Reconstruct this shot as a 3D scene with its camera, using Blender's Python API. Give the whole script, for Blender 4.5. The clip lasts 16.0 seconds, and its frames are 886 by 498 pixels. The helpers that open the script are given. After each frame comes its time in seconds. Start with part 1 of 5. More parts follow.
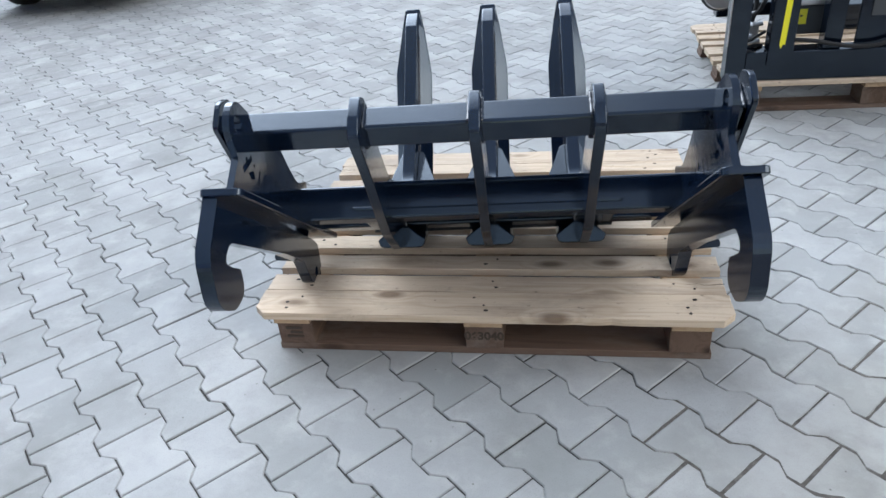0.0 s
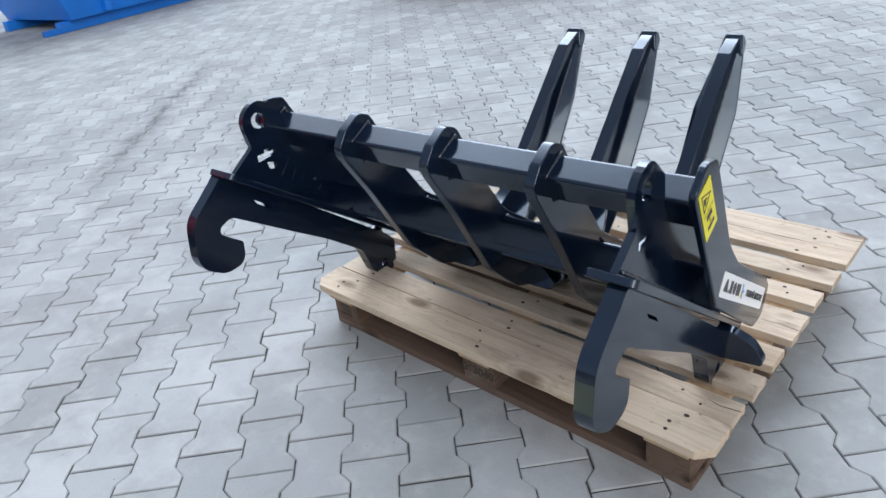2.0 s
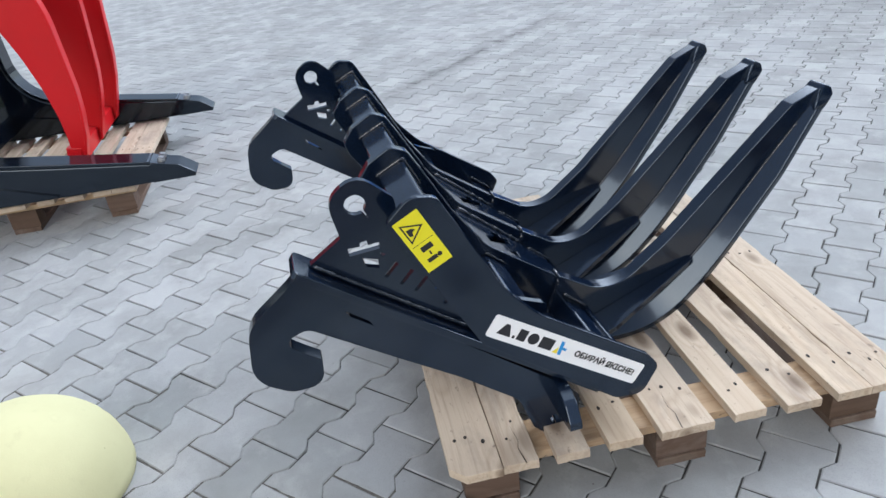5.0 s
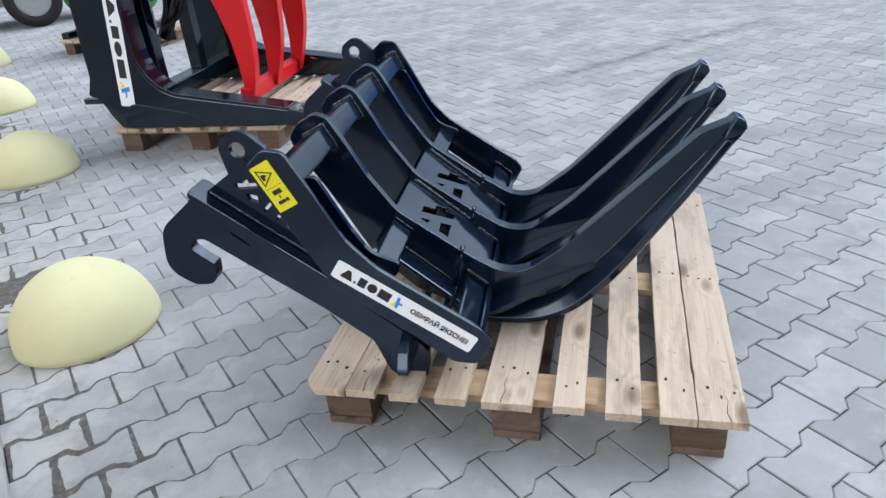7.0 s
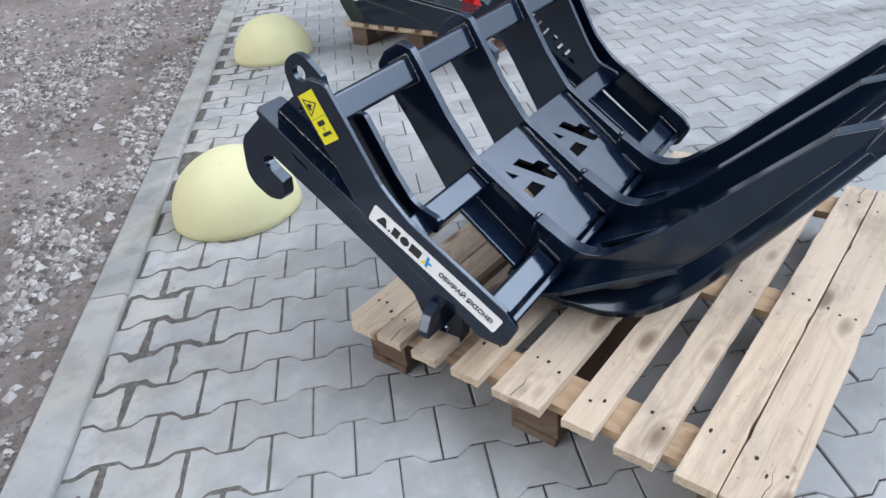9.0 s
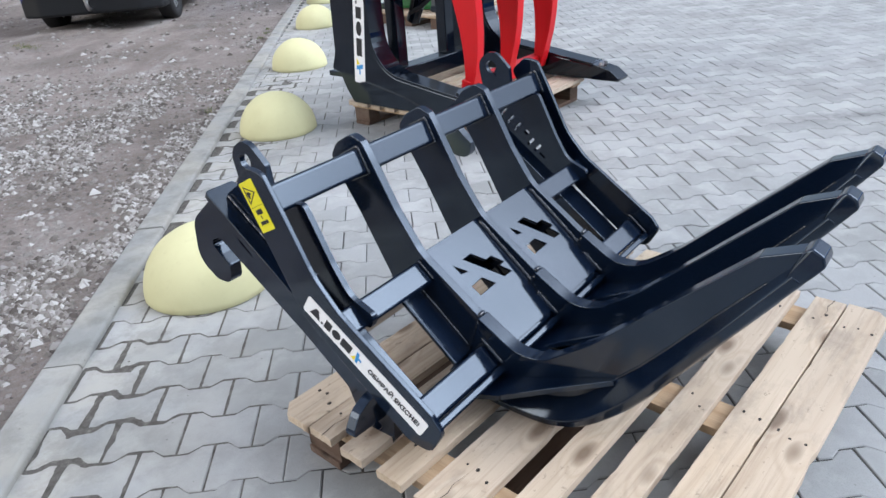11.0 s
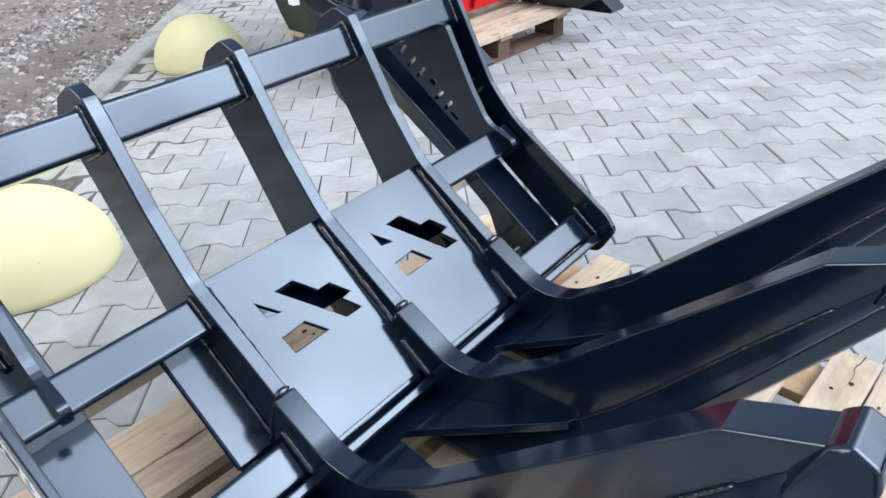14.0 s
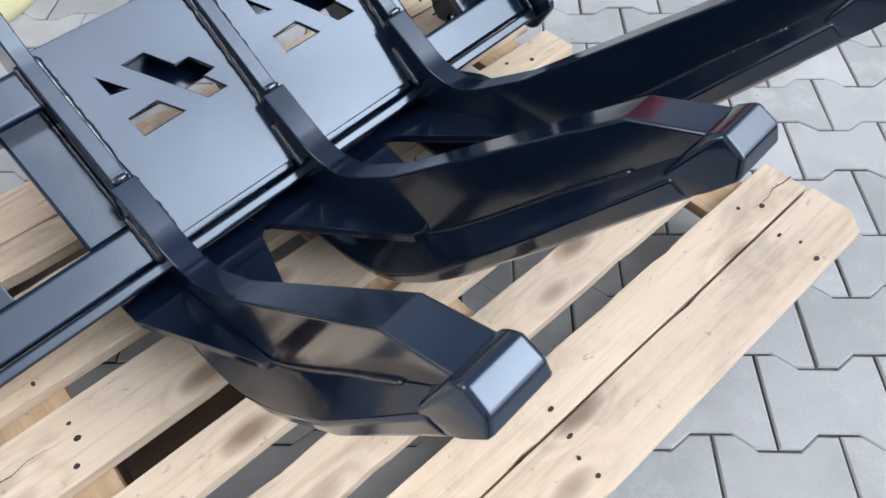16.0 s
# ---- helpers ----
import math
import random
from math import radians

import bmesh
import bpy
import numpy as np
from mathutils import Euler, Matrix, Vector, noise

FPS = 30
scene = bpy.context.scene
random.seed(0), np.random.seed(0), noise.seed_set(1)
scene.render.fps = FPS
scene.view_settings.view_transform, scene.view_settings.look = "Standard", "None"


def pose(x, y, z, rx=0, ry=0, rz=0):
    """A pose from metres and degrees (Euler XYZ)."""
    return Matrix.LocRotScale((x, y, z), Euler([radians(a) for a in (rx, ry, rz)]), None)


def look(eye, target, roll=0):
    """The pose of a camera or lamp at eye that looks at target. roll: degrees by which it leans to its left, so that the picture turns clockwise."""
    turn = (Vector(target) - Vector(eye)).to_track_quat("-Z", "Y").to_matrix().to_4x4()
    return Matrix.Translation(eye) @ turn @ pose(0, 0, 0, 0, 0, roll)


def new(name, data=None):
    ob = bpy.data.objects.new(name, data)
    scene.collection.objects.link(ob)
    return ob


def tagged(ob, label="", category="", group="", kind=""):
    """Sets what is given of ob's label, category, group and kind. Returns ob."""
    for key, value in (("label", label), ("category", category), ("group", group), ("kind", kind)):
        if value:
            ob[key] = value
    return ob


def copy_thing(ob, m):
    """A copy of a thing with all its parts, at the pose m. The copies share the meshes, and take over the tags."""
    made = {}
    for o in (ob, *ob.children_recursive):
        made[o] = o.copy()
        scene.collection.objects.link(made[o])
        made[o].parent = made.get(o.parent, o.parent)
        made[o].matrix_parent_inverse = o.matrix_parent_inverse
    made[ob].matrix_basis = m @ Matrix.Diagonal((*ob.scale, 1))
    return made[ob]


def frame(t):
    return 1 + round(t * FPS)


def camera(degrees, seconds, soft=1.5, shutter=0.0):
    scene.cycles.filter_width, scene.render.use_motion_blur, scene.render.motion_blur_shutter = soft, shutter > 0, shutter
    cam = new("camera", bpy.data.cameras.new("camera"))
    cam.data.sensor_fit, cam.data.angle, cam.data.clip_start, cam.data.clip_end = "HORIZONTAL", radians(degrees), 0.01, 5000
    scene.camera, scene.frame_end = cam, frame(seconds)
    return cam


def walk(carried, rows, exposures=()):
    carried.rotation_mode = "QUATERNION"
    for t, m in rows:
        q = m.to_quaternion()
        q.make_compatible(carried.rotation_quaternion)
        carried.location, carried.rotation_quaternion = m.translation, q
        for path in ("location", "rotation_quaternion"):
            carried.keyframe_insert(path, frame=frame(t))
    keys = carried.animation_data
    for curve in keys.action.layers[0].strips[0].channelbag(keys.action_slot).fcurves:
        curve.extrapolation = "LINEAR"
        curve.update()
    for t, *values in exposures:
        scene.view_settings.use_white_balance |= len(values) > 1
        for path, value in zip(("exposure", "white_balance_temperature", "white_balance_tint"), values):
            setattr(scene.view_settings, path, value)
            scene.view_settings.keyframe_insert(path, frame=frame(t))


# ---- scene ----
cam = camera(64.9, 16.0)
PATH = [
    (0, (0.192, -1.882, 1.183), (-0.139, -0.198, 0.155), -5.7),
    (0.5, (0.432, -1.838, 1.171), (-0.243, -0.239, 0.178), -5.2),
    (1, (0.64, -1.708, 1.19), (-0.208, -0.182, 0.215), -6.1),
    (1.5, (0.813, -1.596, 1.179), (-0.163, -0.14, 0.215), -6.7),
    (2, (0.96, -1.479, 1.183), (-0.294, -0.252, 0.223), -7.6),
    (2.5, (1.082, -1.298, 1.177), (-0.342, -0.281, 0.209), -8.5),
    (3, (1.184, -1.17, 1.173), (-0.335, -0.326, 0.183), -8.7),
    (3.2, (1.234, -1.119, 1.171), (-0.342, -0.392, 0.177), -8.7),
    (5.3, (1.643, -0.488, 1.198), (-0.116, -0.315, 0.261), -7.0),
    (5.5, (1.677, -0.42, 1.196), (-0.09, -0.28, 0.27), -6.9),
    (6, (1.735, -0.205, 1.193), (-0.047, -0.164, 0.288), -6.6),
    (6.5, (1.762, 0.0, 1.205), (-0.007, -0.212, 0.295), -5.3),
    (7, (1.816, 0.225, 1.201), (0.112, -0.253, 0.27), -5.8),
    (7.5, (1.762, 0.393, 1.191), (0.146, -0.272, 0.218), -5.9),
    (8, (1.644, 0.491, 1.186), (0.153, -0.357, 0.157), -5.8),
    (8.2, (1.595, 0.507, 1.183), (0.174, -0.415, 0.12), -5.8),
    (10.3, (1.311, 0.713, 1.186), (0.121, -0.544, 0.184), -7.7),
    (10.5, (1.308, 0.71, 1.193), (0.09, -0.541, 0.217), -6.9),
    (11, (1.276, 0.707, 1.199), (-0.021, -0.519, 0.298), -4.6),
    (11.5, (1.182, 0.679, 1.176), (-0.163, -0.532, 0.326), -3.2),
    (12, (1.018, 0.589, 1.152), (-0.345, -0.61, 0.313), -2.5),
    (12.5, (0.836, 0.535, 1.132), (-0.525, -0.647, 0.266), -1.8),
    (13, (0.698, 0.507, 1.096), (-0.632, -0.67, 0.176), -2.3),
    (13.5, (0.619, 0.49, 1.048), (-0.637, -0.703, 0.048), -2.7),
    (14, (0.587, 0.513, 1.014), (-0.609, -0.688, -0.047), -3.6),
    (14.5, (0.564, 0.542, 1.002), (-0.569, -0.641, -0.145), -3.8),
    (15, (0.53, 0.568, 0.997), (-0.529, -0.564, -0.267), -4.0),
    (15.5, (0.449, 0.576, 1.008), (-0.51, -0.461, -0.408), -3.3),
    (16, (0.332, 0.596, 1.009), (-0.436, -0.329, -0.589), -2.9),
]
EXPOSURES = [(0.0, 1.56, 6200, 6.5), (1.0, 1.48, 6200, 7), (3.2, 1.45, 6200, 7), (5.5, 1.39, 6250, 8), (7.5, 1.38, 6250, 8.5), (11.0, 1.47, 6300, 9), (13.0, 1.54, 6350, 8.5), (14.0, 1.70, 6450, 8), (16.0, 1.64, 6600, 9.5)]
walk(cam, [(t, look(eye, target, roll)) for t, eye, target, roll in PATH], EXPOSURES)

# ---- sky, sun ----
world = bpy.data.worlds.new("sky")
scene.world = world
world.use_nodes = True
wn = world.node_tree.nodes
sky = wn.new("ShaderNodeTexSky")
sky.sky_type = "NISHITA"
sky.sun_disc = False
sky.sun_elevation = radians(34)
sky.sun_rotation = radians(117)
sky.air_density, sky.dust_density, sky.ozone_density = 1.0, 2.0, 1.0
# a bright overcast veil over the sky
wl = world.node_tree.links
up = wn.new("ShaderNodeSeparateXYZ")
wl.new(wn.new("ShaderNodeTexCoord").outputs["Generated"], up.inputs[0])
lift = wn.new("ShaderNodeMapRange")
lift.inputs["To Min"].default_value, lift.inputs["To Max"].default_value = 2.5, 2.9
wl.new(up.outputs["Z"], lift.inputs["Value"])
cloud = wn.new("ShaderNodeTexNoise")
cloud.inputs["Scale"].default_value, cloud.inputs["Detail"].default_value = 4.6, 6
shape = wn.new("ShaderNodeMapRange")
shape.inputs["From Min"].default_value, shape.inputs["From Max"].default_value = 0.3, 0.7
shape.inputs["To Min"].default_value, shape.inputs["To Max"].default_value = 0.60, 1.46
wl.new(cloud.outputs["Fac"], shape.inputs["Value"])
veil_level = wn.new("ShaderNodeMath")
veil_level.operation = "MULTIPLY"
wl.new(lift.outputs["Result"], veil_level.inputs[0])
wl.new(shape.outputs["Result"], veil_level.inputs[1])
# a bank of bright cloud stands opposite the hidden sun
BANK_AT = Vector((-0.45, 0.61, 0.65)).normalized()
SUN_AT = Vector((0.74, -0.38, 0.56)).normalized()
toward = wn.new("ShaderNodeVectorMath")
toward.operation = "DOT_PRODUCT"
toward.inputs[1].default_value = BANK_AT
wl.new(wn["Texture Coordinate"].outputs["Generated"], toward.inputs[0])
near_bank = wn.new("ShaderNodeMath")
near_bank.operation = "MAXIMUM"
wl.new(toward.outputs["Value"], near_bank.inputs[0])
glow = wn.new("ShaderNodeMath")
glow.operation = "POWER"
wl.new(near_bank.outputs[0], glow.inputs[0])
near_bank.inputs[1].default_value, glow.inputs[1].default_value = 0.0, 10.5
aureole = wn.new("ShaderNodeMath")
aureole.operation = "MULTIPLY_ADD"
wl.new(glow.outputs[0], aureole.inputs[0])
aureole.inputs[1].default_value, aureole.inputs[2].default_value = 17.0, 0.48
veil_glow = wn.new("ShaderNodeMath")
veil_glow.operation = "MULTIPLY"
wl.new(veil_level.outputs[0], veil_glow.inputs[0])
wl.new(aureole.outputs[0], veil_glow.inputs[1])
veil = wn.new("ShaderNodeVectorMath")
veil.operation = "SCALE"
veil.inputs[0].default_value = (0.950, 1.0, 1.105)
wl.new(veil_glow.outputs[0], veil.inputs["Scale"])
both = wn.new("ShaderNodeMix")
both.data_type = "RGBA"
both.inputs[0].default_value = 0.7
wl.new(sky.outputs["Color"], both.inputs[6])
wl.new(veil.outputs[0], both.inputs[7])
wl.new(both.outputs[2], wn["Background"].inputs["Color"])
wn["Background"].inputs["Strength"].default_value = 0.108

sun = new("sun", bpy.data.lights.new("sun", "SUN"))
sun.data.energy = 0.36
sun.data.angle = radians(40)
sun.data.color = (1.0, 0.985, 0.965)
sun.matrix_world = look(SUN_AT * 10, (0, 0, 0))


# ---- materials ----
class Mat:
    """A small node builder round one Principled material."""

    def __init__(self, name, color, rough=0.5, metal=0.0, coat=0.0, spec=0.5):
        self.m = bpy.data.materials.new(name)
        self.m.use_nodes = True
        self.t = self.m.node_tree
        self.b = self.t.nodes["Principled BSDF"]
        self.b.inputs["Base Color"].default_value = (*color, 1)
        self.b.inputs["Roughness"].default_value = rough
        self.b.inputs["Metallic"].default_value = metal
        self.b.inputs["Coat Weight"].default_value = coat
        self.b.inputs["Coat Roughness"].default_value = 0.12
        self.b.inputs["Specular IOR Level"].default_value = spec
        self.co = self.t.nodes.new("ShaderNodeTexCoord")

    def link(self, a, b):
        self.t.links.new(a, b)

    def mapping(self, scale=(1, 1, 1), source="Object", loc=None):
        n = self.t.nodes.new("ShaderNodeMapping")
        n.inputs["Scale"].default_value = scale
        self.link(self.co.outputs[source], n.inputs["Vector"])
        if loc is not None:
            self.link(loc, n.inputs["Location"])
        return n.outputs["Vector"]

    def noise(self, scale, detail=4, rough=0.55, vec=None, distort=0.0):
        n = self.t.nodes.new("ShaderNodeTexNoise")
        n.inputs["Scale"].default_value = scale
        n.inputs["Detail"].default_value = detail
        n.inputs["Roughness"].default_value = rough
        n.inputs["Distortion"].default_value = distort
        self.link(vec if vec is not None else self.co.outputs["Object"], n.inputs["Vector"])
        return n.outputs["Fac"]

    def voronoi(self, scale, vec=None, feature="F1", out="Distance"):
        n = self.t.nodes.new("ShaderNodeTexVoronoi")
        n.feature = feature
        n.inputs["Scale"].default_value = scale
        self.link(vec if vec is not None else self.co.outputs["Object"], n.inputs["Vector"])
        return n.outputs[out]

    def ramp(self, fac, stops):
        n = self.t.nodes.new("ShaderNodeValToRGB")
        e = n.color_ramp.elements
        while len(e) < len(stops):
            e.new(0.5)
        for k, (p, c) in zip(e, stops):
            k.position = p
            k.color = (*c, 1) if len(c) == 3 else c
        self.link(fac, n.inputs["Fac"])
        return n.outputs["Color"]

    def value(self, fac, lo, hi, a=0.0, b=1.0):
        n = self.t.nodes.new("ShaderNodeMapRange")
        n.inputs["From Min"].default_value, n.inputs["From Max"].default_value = a, b
        n.inputs["To Min"].default_value, n.inputs["To Max"].default_value = lo, hi
        self.link(fac, n.inputs["Value"])
        return n.outputs["Result"]

    def mix(self, fac, a, b, kind="MIX"):
        n = self.t.nodes.new("ShaderNodeMix")
        n.data_type, n.blend_type = "RGBA", kind
        for sock, v in ((n.inputs[0], fac), (n.inputs[6], a), (n.inputs[7], b)):
            if hasattr(v, "is_linked"):
                self.link(v, sock)
            else:
                sock.default_value = v if isinstance(v, float) else (*v, 1)
        return n.outputs[2]

    def math(self, op, a, b=0.0):
        n = self.t.nodes.new("ShaderNodeMath")
        n.operation = op
        for sock, v in ((n.inputs[0], a), (n.inputs[1], b)):
            if hasattr(v, "is_linked"):
                self.link(v, sock)
            else:
                sock.default_value = v
        return n.outputs[0]

    def random(self):
        return self.t.nodes.new("ShaderNodeObjectInfo").outputs["Random"]

    def island(self):
        return self.t.nodes.new("ShaderNodeNewGeometry").outputs["Random Per Island"]

    def color(self, c):
        self.link(c, self.b.inputs["Base Color"])
        return self

    def rough(self, r):
        self.link(r, self.b.inputs["Roughness"])
        return self

    def bump(self, h, strength=0.3, dist=0.002):
        n = self.t.nodes.new("ShaderNodeBump")
        n.inputs["Strength"].default_value, n.inputs["Distance"].default_value = strength, dist
        self.link(h, n.inputs["Height"])
        self.link(n.outputs["Normal"], self.b.inputs["Normal"])
        return self


def black_paint(name, base=(0.0030, 0.0070, 0.0172), low=0.09, high=0.16, spec=0.78):
    p = Mat(name, base, 0.3, spec=spec)
    p.b.inputs["Specular Tint"].default_value = (0.74, 0.865, 1.0, 1)
    big, small = p.noise(7, 3), p.noise(260, 2)
    p.color(p.mix(p.value(p.noise(2.4, 5), 0.0, 1.0, 0.45, 0.75), base, tuple(c * 1.6 + 0.0008 for c in base)))
    p.rough(p.value(big, low, high, 0.3, 0.7))
    return p.bump(p.math("ADD", p.math("MULTIPLY", small, 0.15), p.noise(34, 2)), 0.13, 0.0012).m


PAINT = black_paint("black_paint")
PAINT_OLD = black_paint("black_paint_far", (0.0028, 0.0048, 0.0095), 0.07, 0.13, 0.6)


def wood(name, pale, tan, dark, stain=0.45):
    """Sawn softwood with its grain along x: year rings, knots, grey stains."""
    w = Mat(name, tan, 0.78, spec=0.25)
    r = w.random()
    off = w.t.nodes.new("ShaderNodeCombineXYZ")
    for i, k in enumerate((13.1, 17.7, 15.3)):
        w.link(w.math("MULTIPLY", r, k), off.inputs[i])
    fine = w.noise(2.2, 6, 0.62, w.mapping((2.0, 60, 60), loc=off.outputs[0]), 0.4)
    broad = w.noise(1.3, 2, 0.4, w.mapping((0.42, 5.5, 5.5), loc=off.outputs[0]), 0.5)
    kd = w.voronoi(1.0, w.mapping((4.6, 10.5, 10.5), loc=off.outputs[0]))
    swirl = w.value(kd, 0.32, 0.0, 0.02, 0.42)
    rings = w.math("PINGPONG", w.math("MULTIPLY", w.math("ADD", broad, swirl), 15.0), 1.0)
    c = w.mix(w.value(rings, 0.0, 0.75, 0.30, 1.0), pale, tan)
    c = w.mix(w.value(fine, 0.45, 0.0, 0.30, 0.50), c, dark)
    c = w.mix(w.value(w.noise(1.7, 3, 0.5, w.mapping((1.0, 3, 3), loc=off.outputs[0])), 0.0, 0.6, 0.42, 0.72), c, tuple(min(1, x * 1.12) for x in pale))
    knot = w.value(kd, 1.0, 0.0, 0.10, 0.24)
    c = w.mix(w.math("MULTIPLY", knot, 0.85), c, tuple(x * 0.62 for x in dark))
    st = w.value(w.noise(5.0, 6, 0.68, w.mapping((0.8, 1.8, 1.8), loc=off.outputs[0]), 0.3), 0.0, stain, 0.50, 0.68)
    c = w.mix(st, c, (0.20, 0.165, 0.14))
    spot = w.value(w.noise(34.0, 4, 0.7, w.mapping((1.0, 1.5, 1.5), loc=off.outputs[0])), 0.0, 0.7, 0.635, 0.74)
    c = w.mix(spot, c, (0.13, 0.10, 0.08))
    tint = w.ramp(r, [(0.0, (0.80, 0.76, 0.70)), (0.35, (1.0, 0.97, 0.95)), (0.7, (0.92, 0.90, 0.90)), (1.0, (1.08, 1.05, 1.02))])
    w.color(w.mix(1.0, c, tint, "MULTIPLY"))
    w.rough(w.value(fine, 0.65, 0.9))
    w.bump(w.math("ADD", w.math("ADD", fine, w.math("MULTIPLY", rings, -0.25)), w.math("MULTIPLY", w.noise(90, 3), 0.4)), 0.5, 0.0016)
    return w.m


WOOD = wood("pallet_wood", (0.545, 0.455, 0.350), (0.452, 0.357, 0.260), (0.260, 0.178, 0.120), 0.42)
WOOD_RAW = wood("pallet_cross_wood", (0.47, 0.345, 0.22), (0.37, 0.25, 0.145), (0.21, 0.125, 0.065))
# brown block wood, with the shade under the slats darkened into its colours
WOOD_BROWN_SHADED = wood("pallet_block_wood_shaded", (0.130, 0.088, 0.066), (0.096, 0.062, 0.045), (0.048, 0.030, 0.022), 0.6)
NAIL = Mat("nail_rust", (0.022, 0.016, 0.013), 0.7, 0.2).m
STAMP = Mat("stamp_ink", (0.05, 0.035, 0.025), 0.8).m


DRAG_N, DRAG_AT, DRAG_MID, DRAG_LONG = (0.705, 0.709), -2.09, 2.8, 1.6


def concrete_blocks(name, source, grime_most=0.34, shade=(1, 1, 1)):
    k = Mat(name, (0.4, 0.41, 0.42), 0.75, spec=0.1)
    r = k.random() if source == "object" else k.island()
    v = k.co.outputs["Object"]
    geo = k.t.nodes.new("ShaderNodeNewGeometry").outputs["Position"]
    tone = k.ramp(r, [(0.0, (0.278, 0.285, 0.285)), (0.25, (0.322, 0.328, 0.327)), (0.6, (0.345, 0.350, 0.350)), (1.0, (0.390, 0.394, 0.392))])
    blot = k.noise(2.6, 6, 0.66, geo)
    c = k.mix(k.value(blot, 0.0, 0.75, 0.44, 0.68), tone, (0.225, 0.227, 0.222))
    pale = k.value(k.noise(7.5, 5, 0.65, geo), 0.0, 0.6, 0.52, 0.72)
    c = k.mix(pale, c, (0.43, 0.43, 0.42))
    speck = k.value(k.noise(420, 2, 0.5, geo), 0.0, 0.35, 0.5, 0.8)
    c = k.mix(speck, c, (0.15, 0.15, 0.15))
    away = k.t.nodes.new("ShaderNodeVectorMath")
    away.operation = "DOT_PRODUCT"
    k.link(geo, away.inputs[0])
    away.inputs[1].default_value = (math.sin(radians(47.4)), -math.cos(radians(47.4)), 0)
    strip = k.value(away.outputs["Value"], 0.0, 1.0, 0.75, 1.40)
    grime = k.math("MULTIPLY", strip, k.value(k.noise(8, 6, 0.7, geo), 0.0, 1.0, 0.47, 0.62))
    dust = k.math("MULTIPLY", strip, k.value(k.noise(3.2, 4, 0.6, geo), 0.15, 0.75, 0.40, 0.60))
    c = k.mix(dust, c, (0.425, 0.405, 0.362))
    c = k.mix(k.math("MULTIPLY", grime, grime_most), c, (0.13, 0.12, 0.105))
    dots = k.value(k.voronoi(16, geo), 0.65, 0.0, 0.02, 0.05)
    c = k.mix(dots, c, (0.08, 0.07, 0.06))
    # a long dark drag mark across the yard
    drag = k.t.nodes.new("ShaderNodeVectorMath")
    drag.operation = "DOT_PRODUCT"
    k.link(geo, drag.inputs[0])
    drag.inputs[1].default_value = (*DRAG_N, 0)
    along = k.t.nodes.new("ShaderNodeVectorMath")
    along.operation = "DOT_PRODUCT"
    k.link(geo, along.inputs[0])
    along.inputs[1].default_value = (-DRAG_N[1], DRAG_N[0], 0)
    wob = k.math("MULTIPLY", k.math("SUBTRACT", k.noise(1.3, 4, 0.6, geo), 0.5), 0.35)
    off = k.math("ABSOLUTE", k.math("SUBTRACT", k.math("ADD", drag.outputs["Value"], wob), DRAG_AT))
    mark = k.math("MULTIPLY", k.value(off, 1.0, 0.0, 0.02, 0.13), k.value(k.math("ABSOLUTE", k.math("SUBTRACT", along.outputs["Value"], DRAG_MID)), 1.0, 0.0, DRAG_LONG * 0.5, DRAG_LONG))
    c = k.mix(k.math("MULTIPLY", mark, k.value(k.noise(9, 5, 0.7, geo), 0.1, 0.75, 0.35, 0.6)), c, (0.12, 0.122, 0.122))
    c = k.mix(1.0, c, shade, "MULTIPLY")
    k.color(c)
    k.rough(k.value(k.noise(9, 3, 0.5, geo), 0.72, 0.92, 0.3, 0.7))
    k.bump(k.math("ADD", k.noise(300, 3, 0.6, geo), k.math("MULTIPLY", k.noise(24, 3, 0.6, geo), 0.8)), 0.25, 0.0015)
    return k.m


PAVER = concrete_blocks("paver_concrete", "object")
PAVER_REST = concrete_blocks("paver_concrete_rest", "island")
KERB = concrete_blocks("kerb_concrete", "object", 0.3, (0.84, 0.84, 0.835))

sand = Mat("joint_sand", (0.13, 0.125, 0.12), 0.95, spec=0.2)
_g = sand.t.nodes.new("ShaderNodeNewGeometry").outputs["Position"]
sand.color(sand.ramp(sand.noise(11, 7, 0.75, _g), [(0.36, (0.030, 0.029, 0.028)), (0.56, (0.070, 0.068, 0.065)), (0.72, (0.17, 0.166, 0.16))]))
sand.bump(sand.noise(160, 4, 0.6, _g), 0.6, 0.004)
SAND = sand.m
dirt = Mat("kerbside_dirt", (0.14, 0.12, 0.10), 0.95, spec=0.15)
_g = dirt.t.nodes.new("ShaderNodeNewGeometry").outputs["Position"]
dirt.color(dirt.ramp(dirt.noise(40, 6, 0.7, _g), [(0.32, (0.068, 0.063, 0.056)), (0.55, (0.125, 0.116, 0.104)), (0.75, (0.23, 0.215, 0.195))]))
dirt.bump(dirt.noise(220, 4, 0.65, _g), 0.7, 0.004)
DIRT = dirt.m

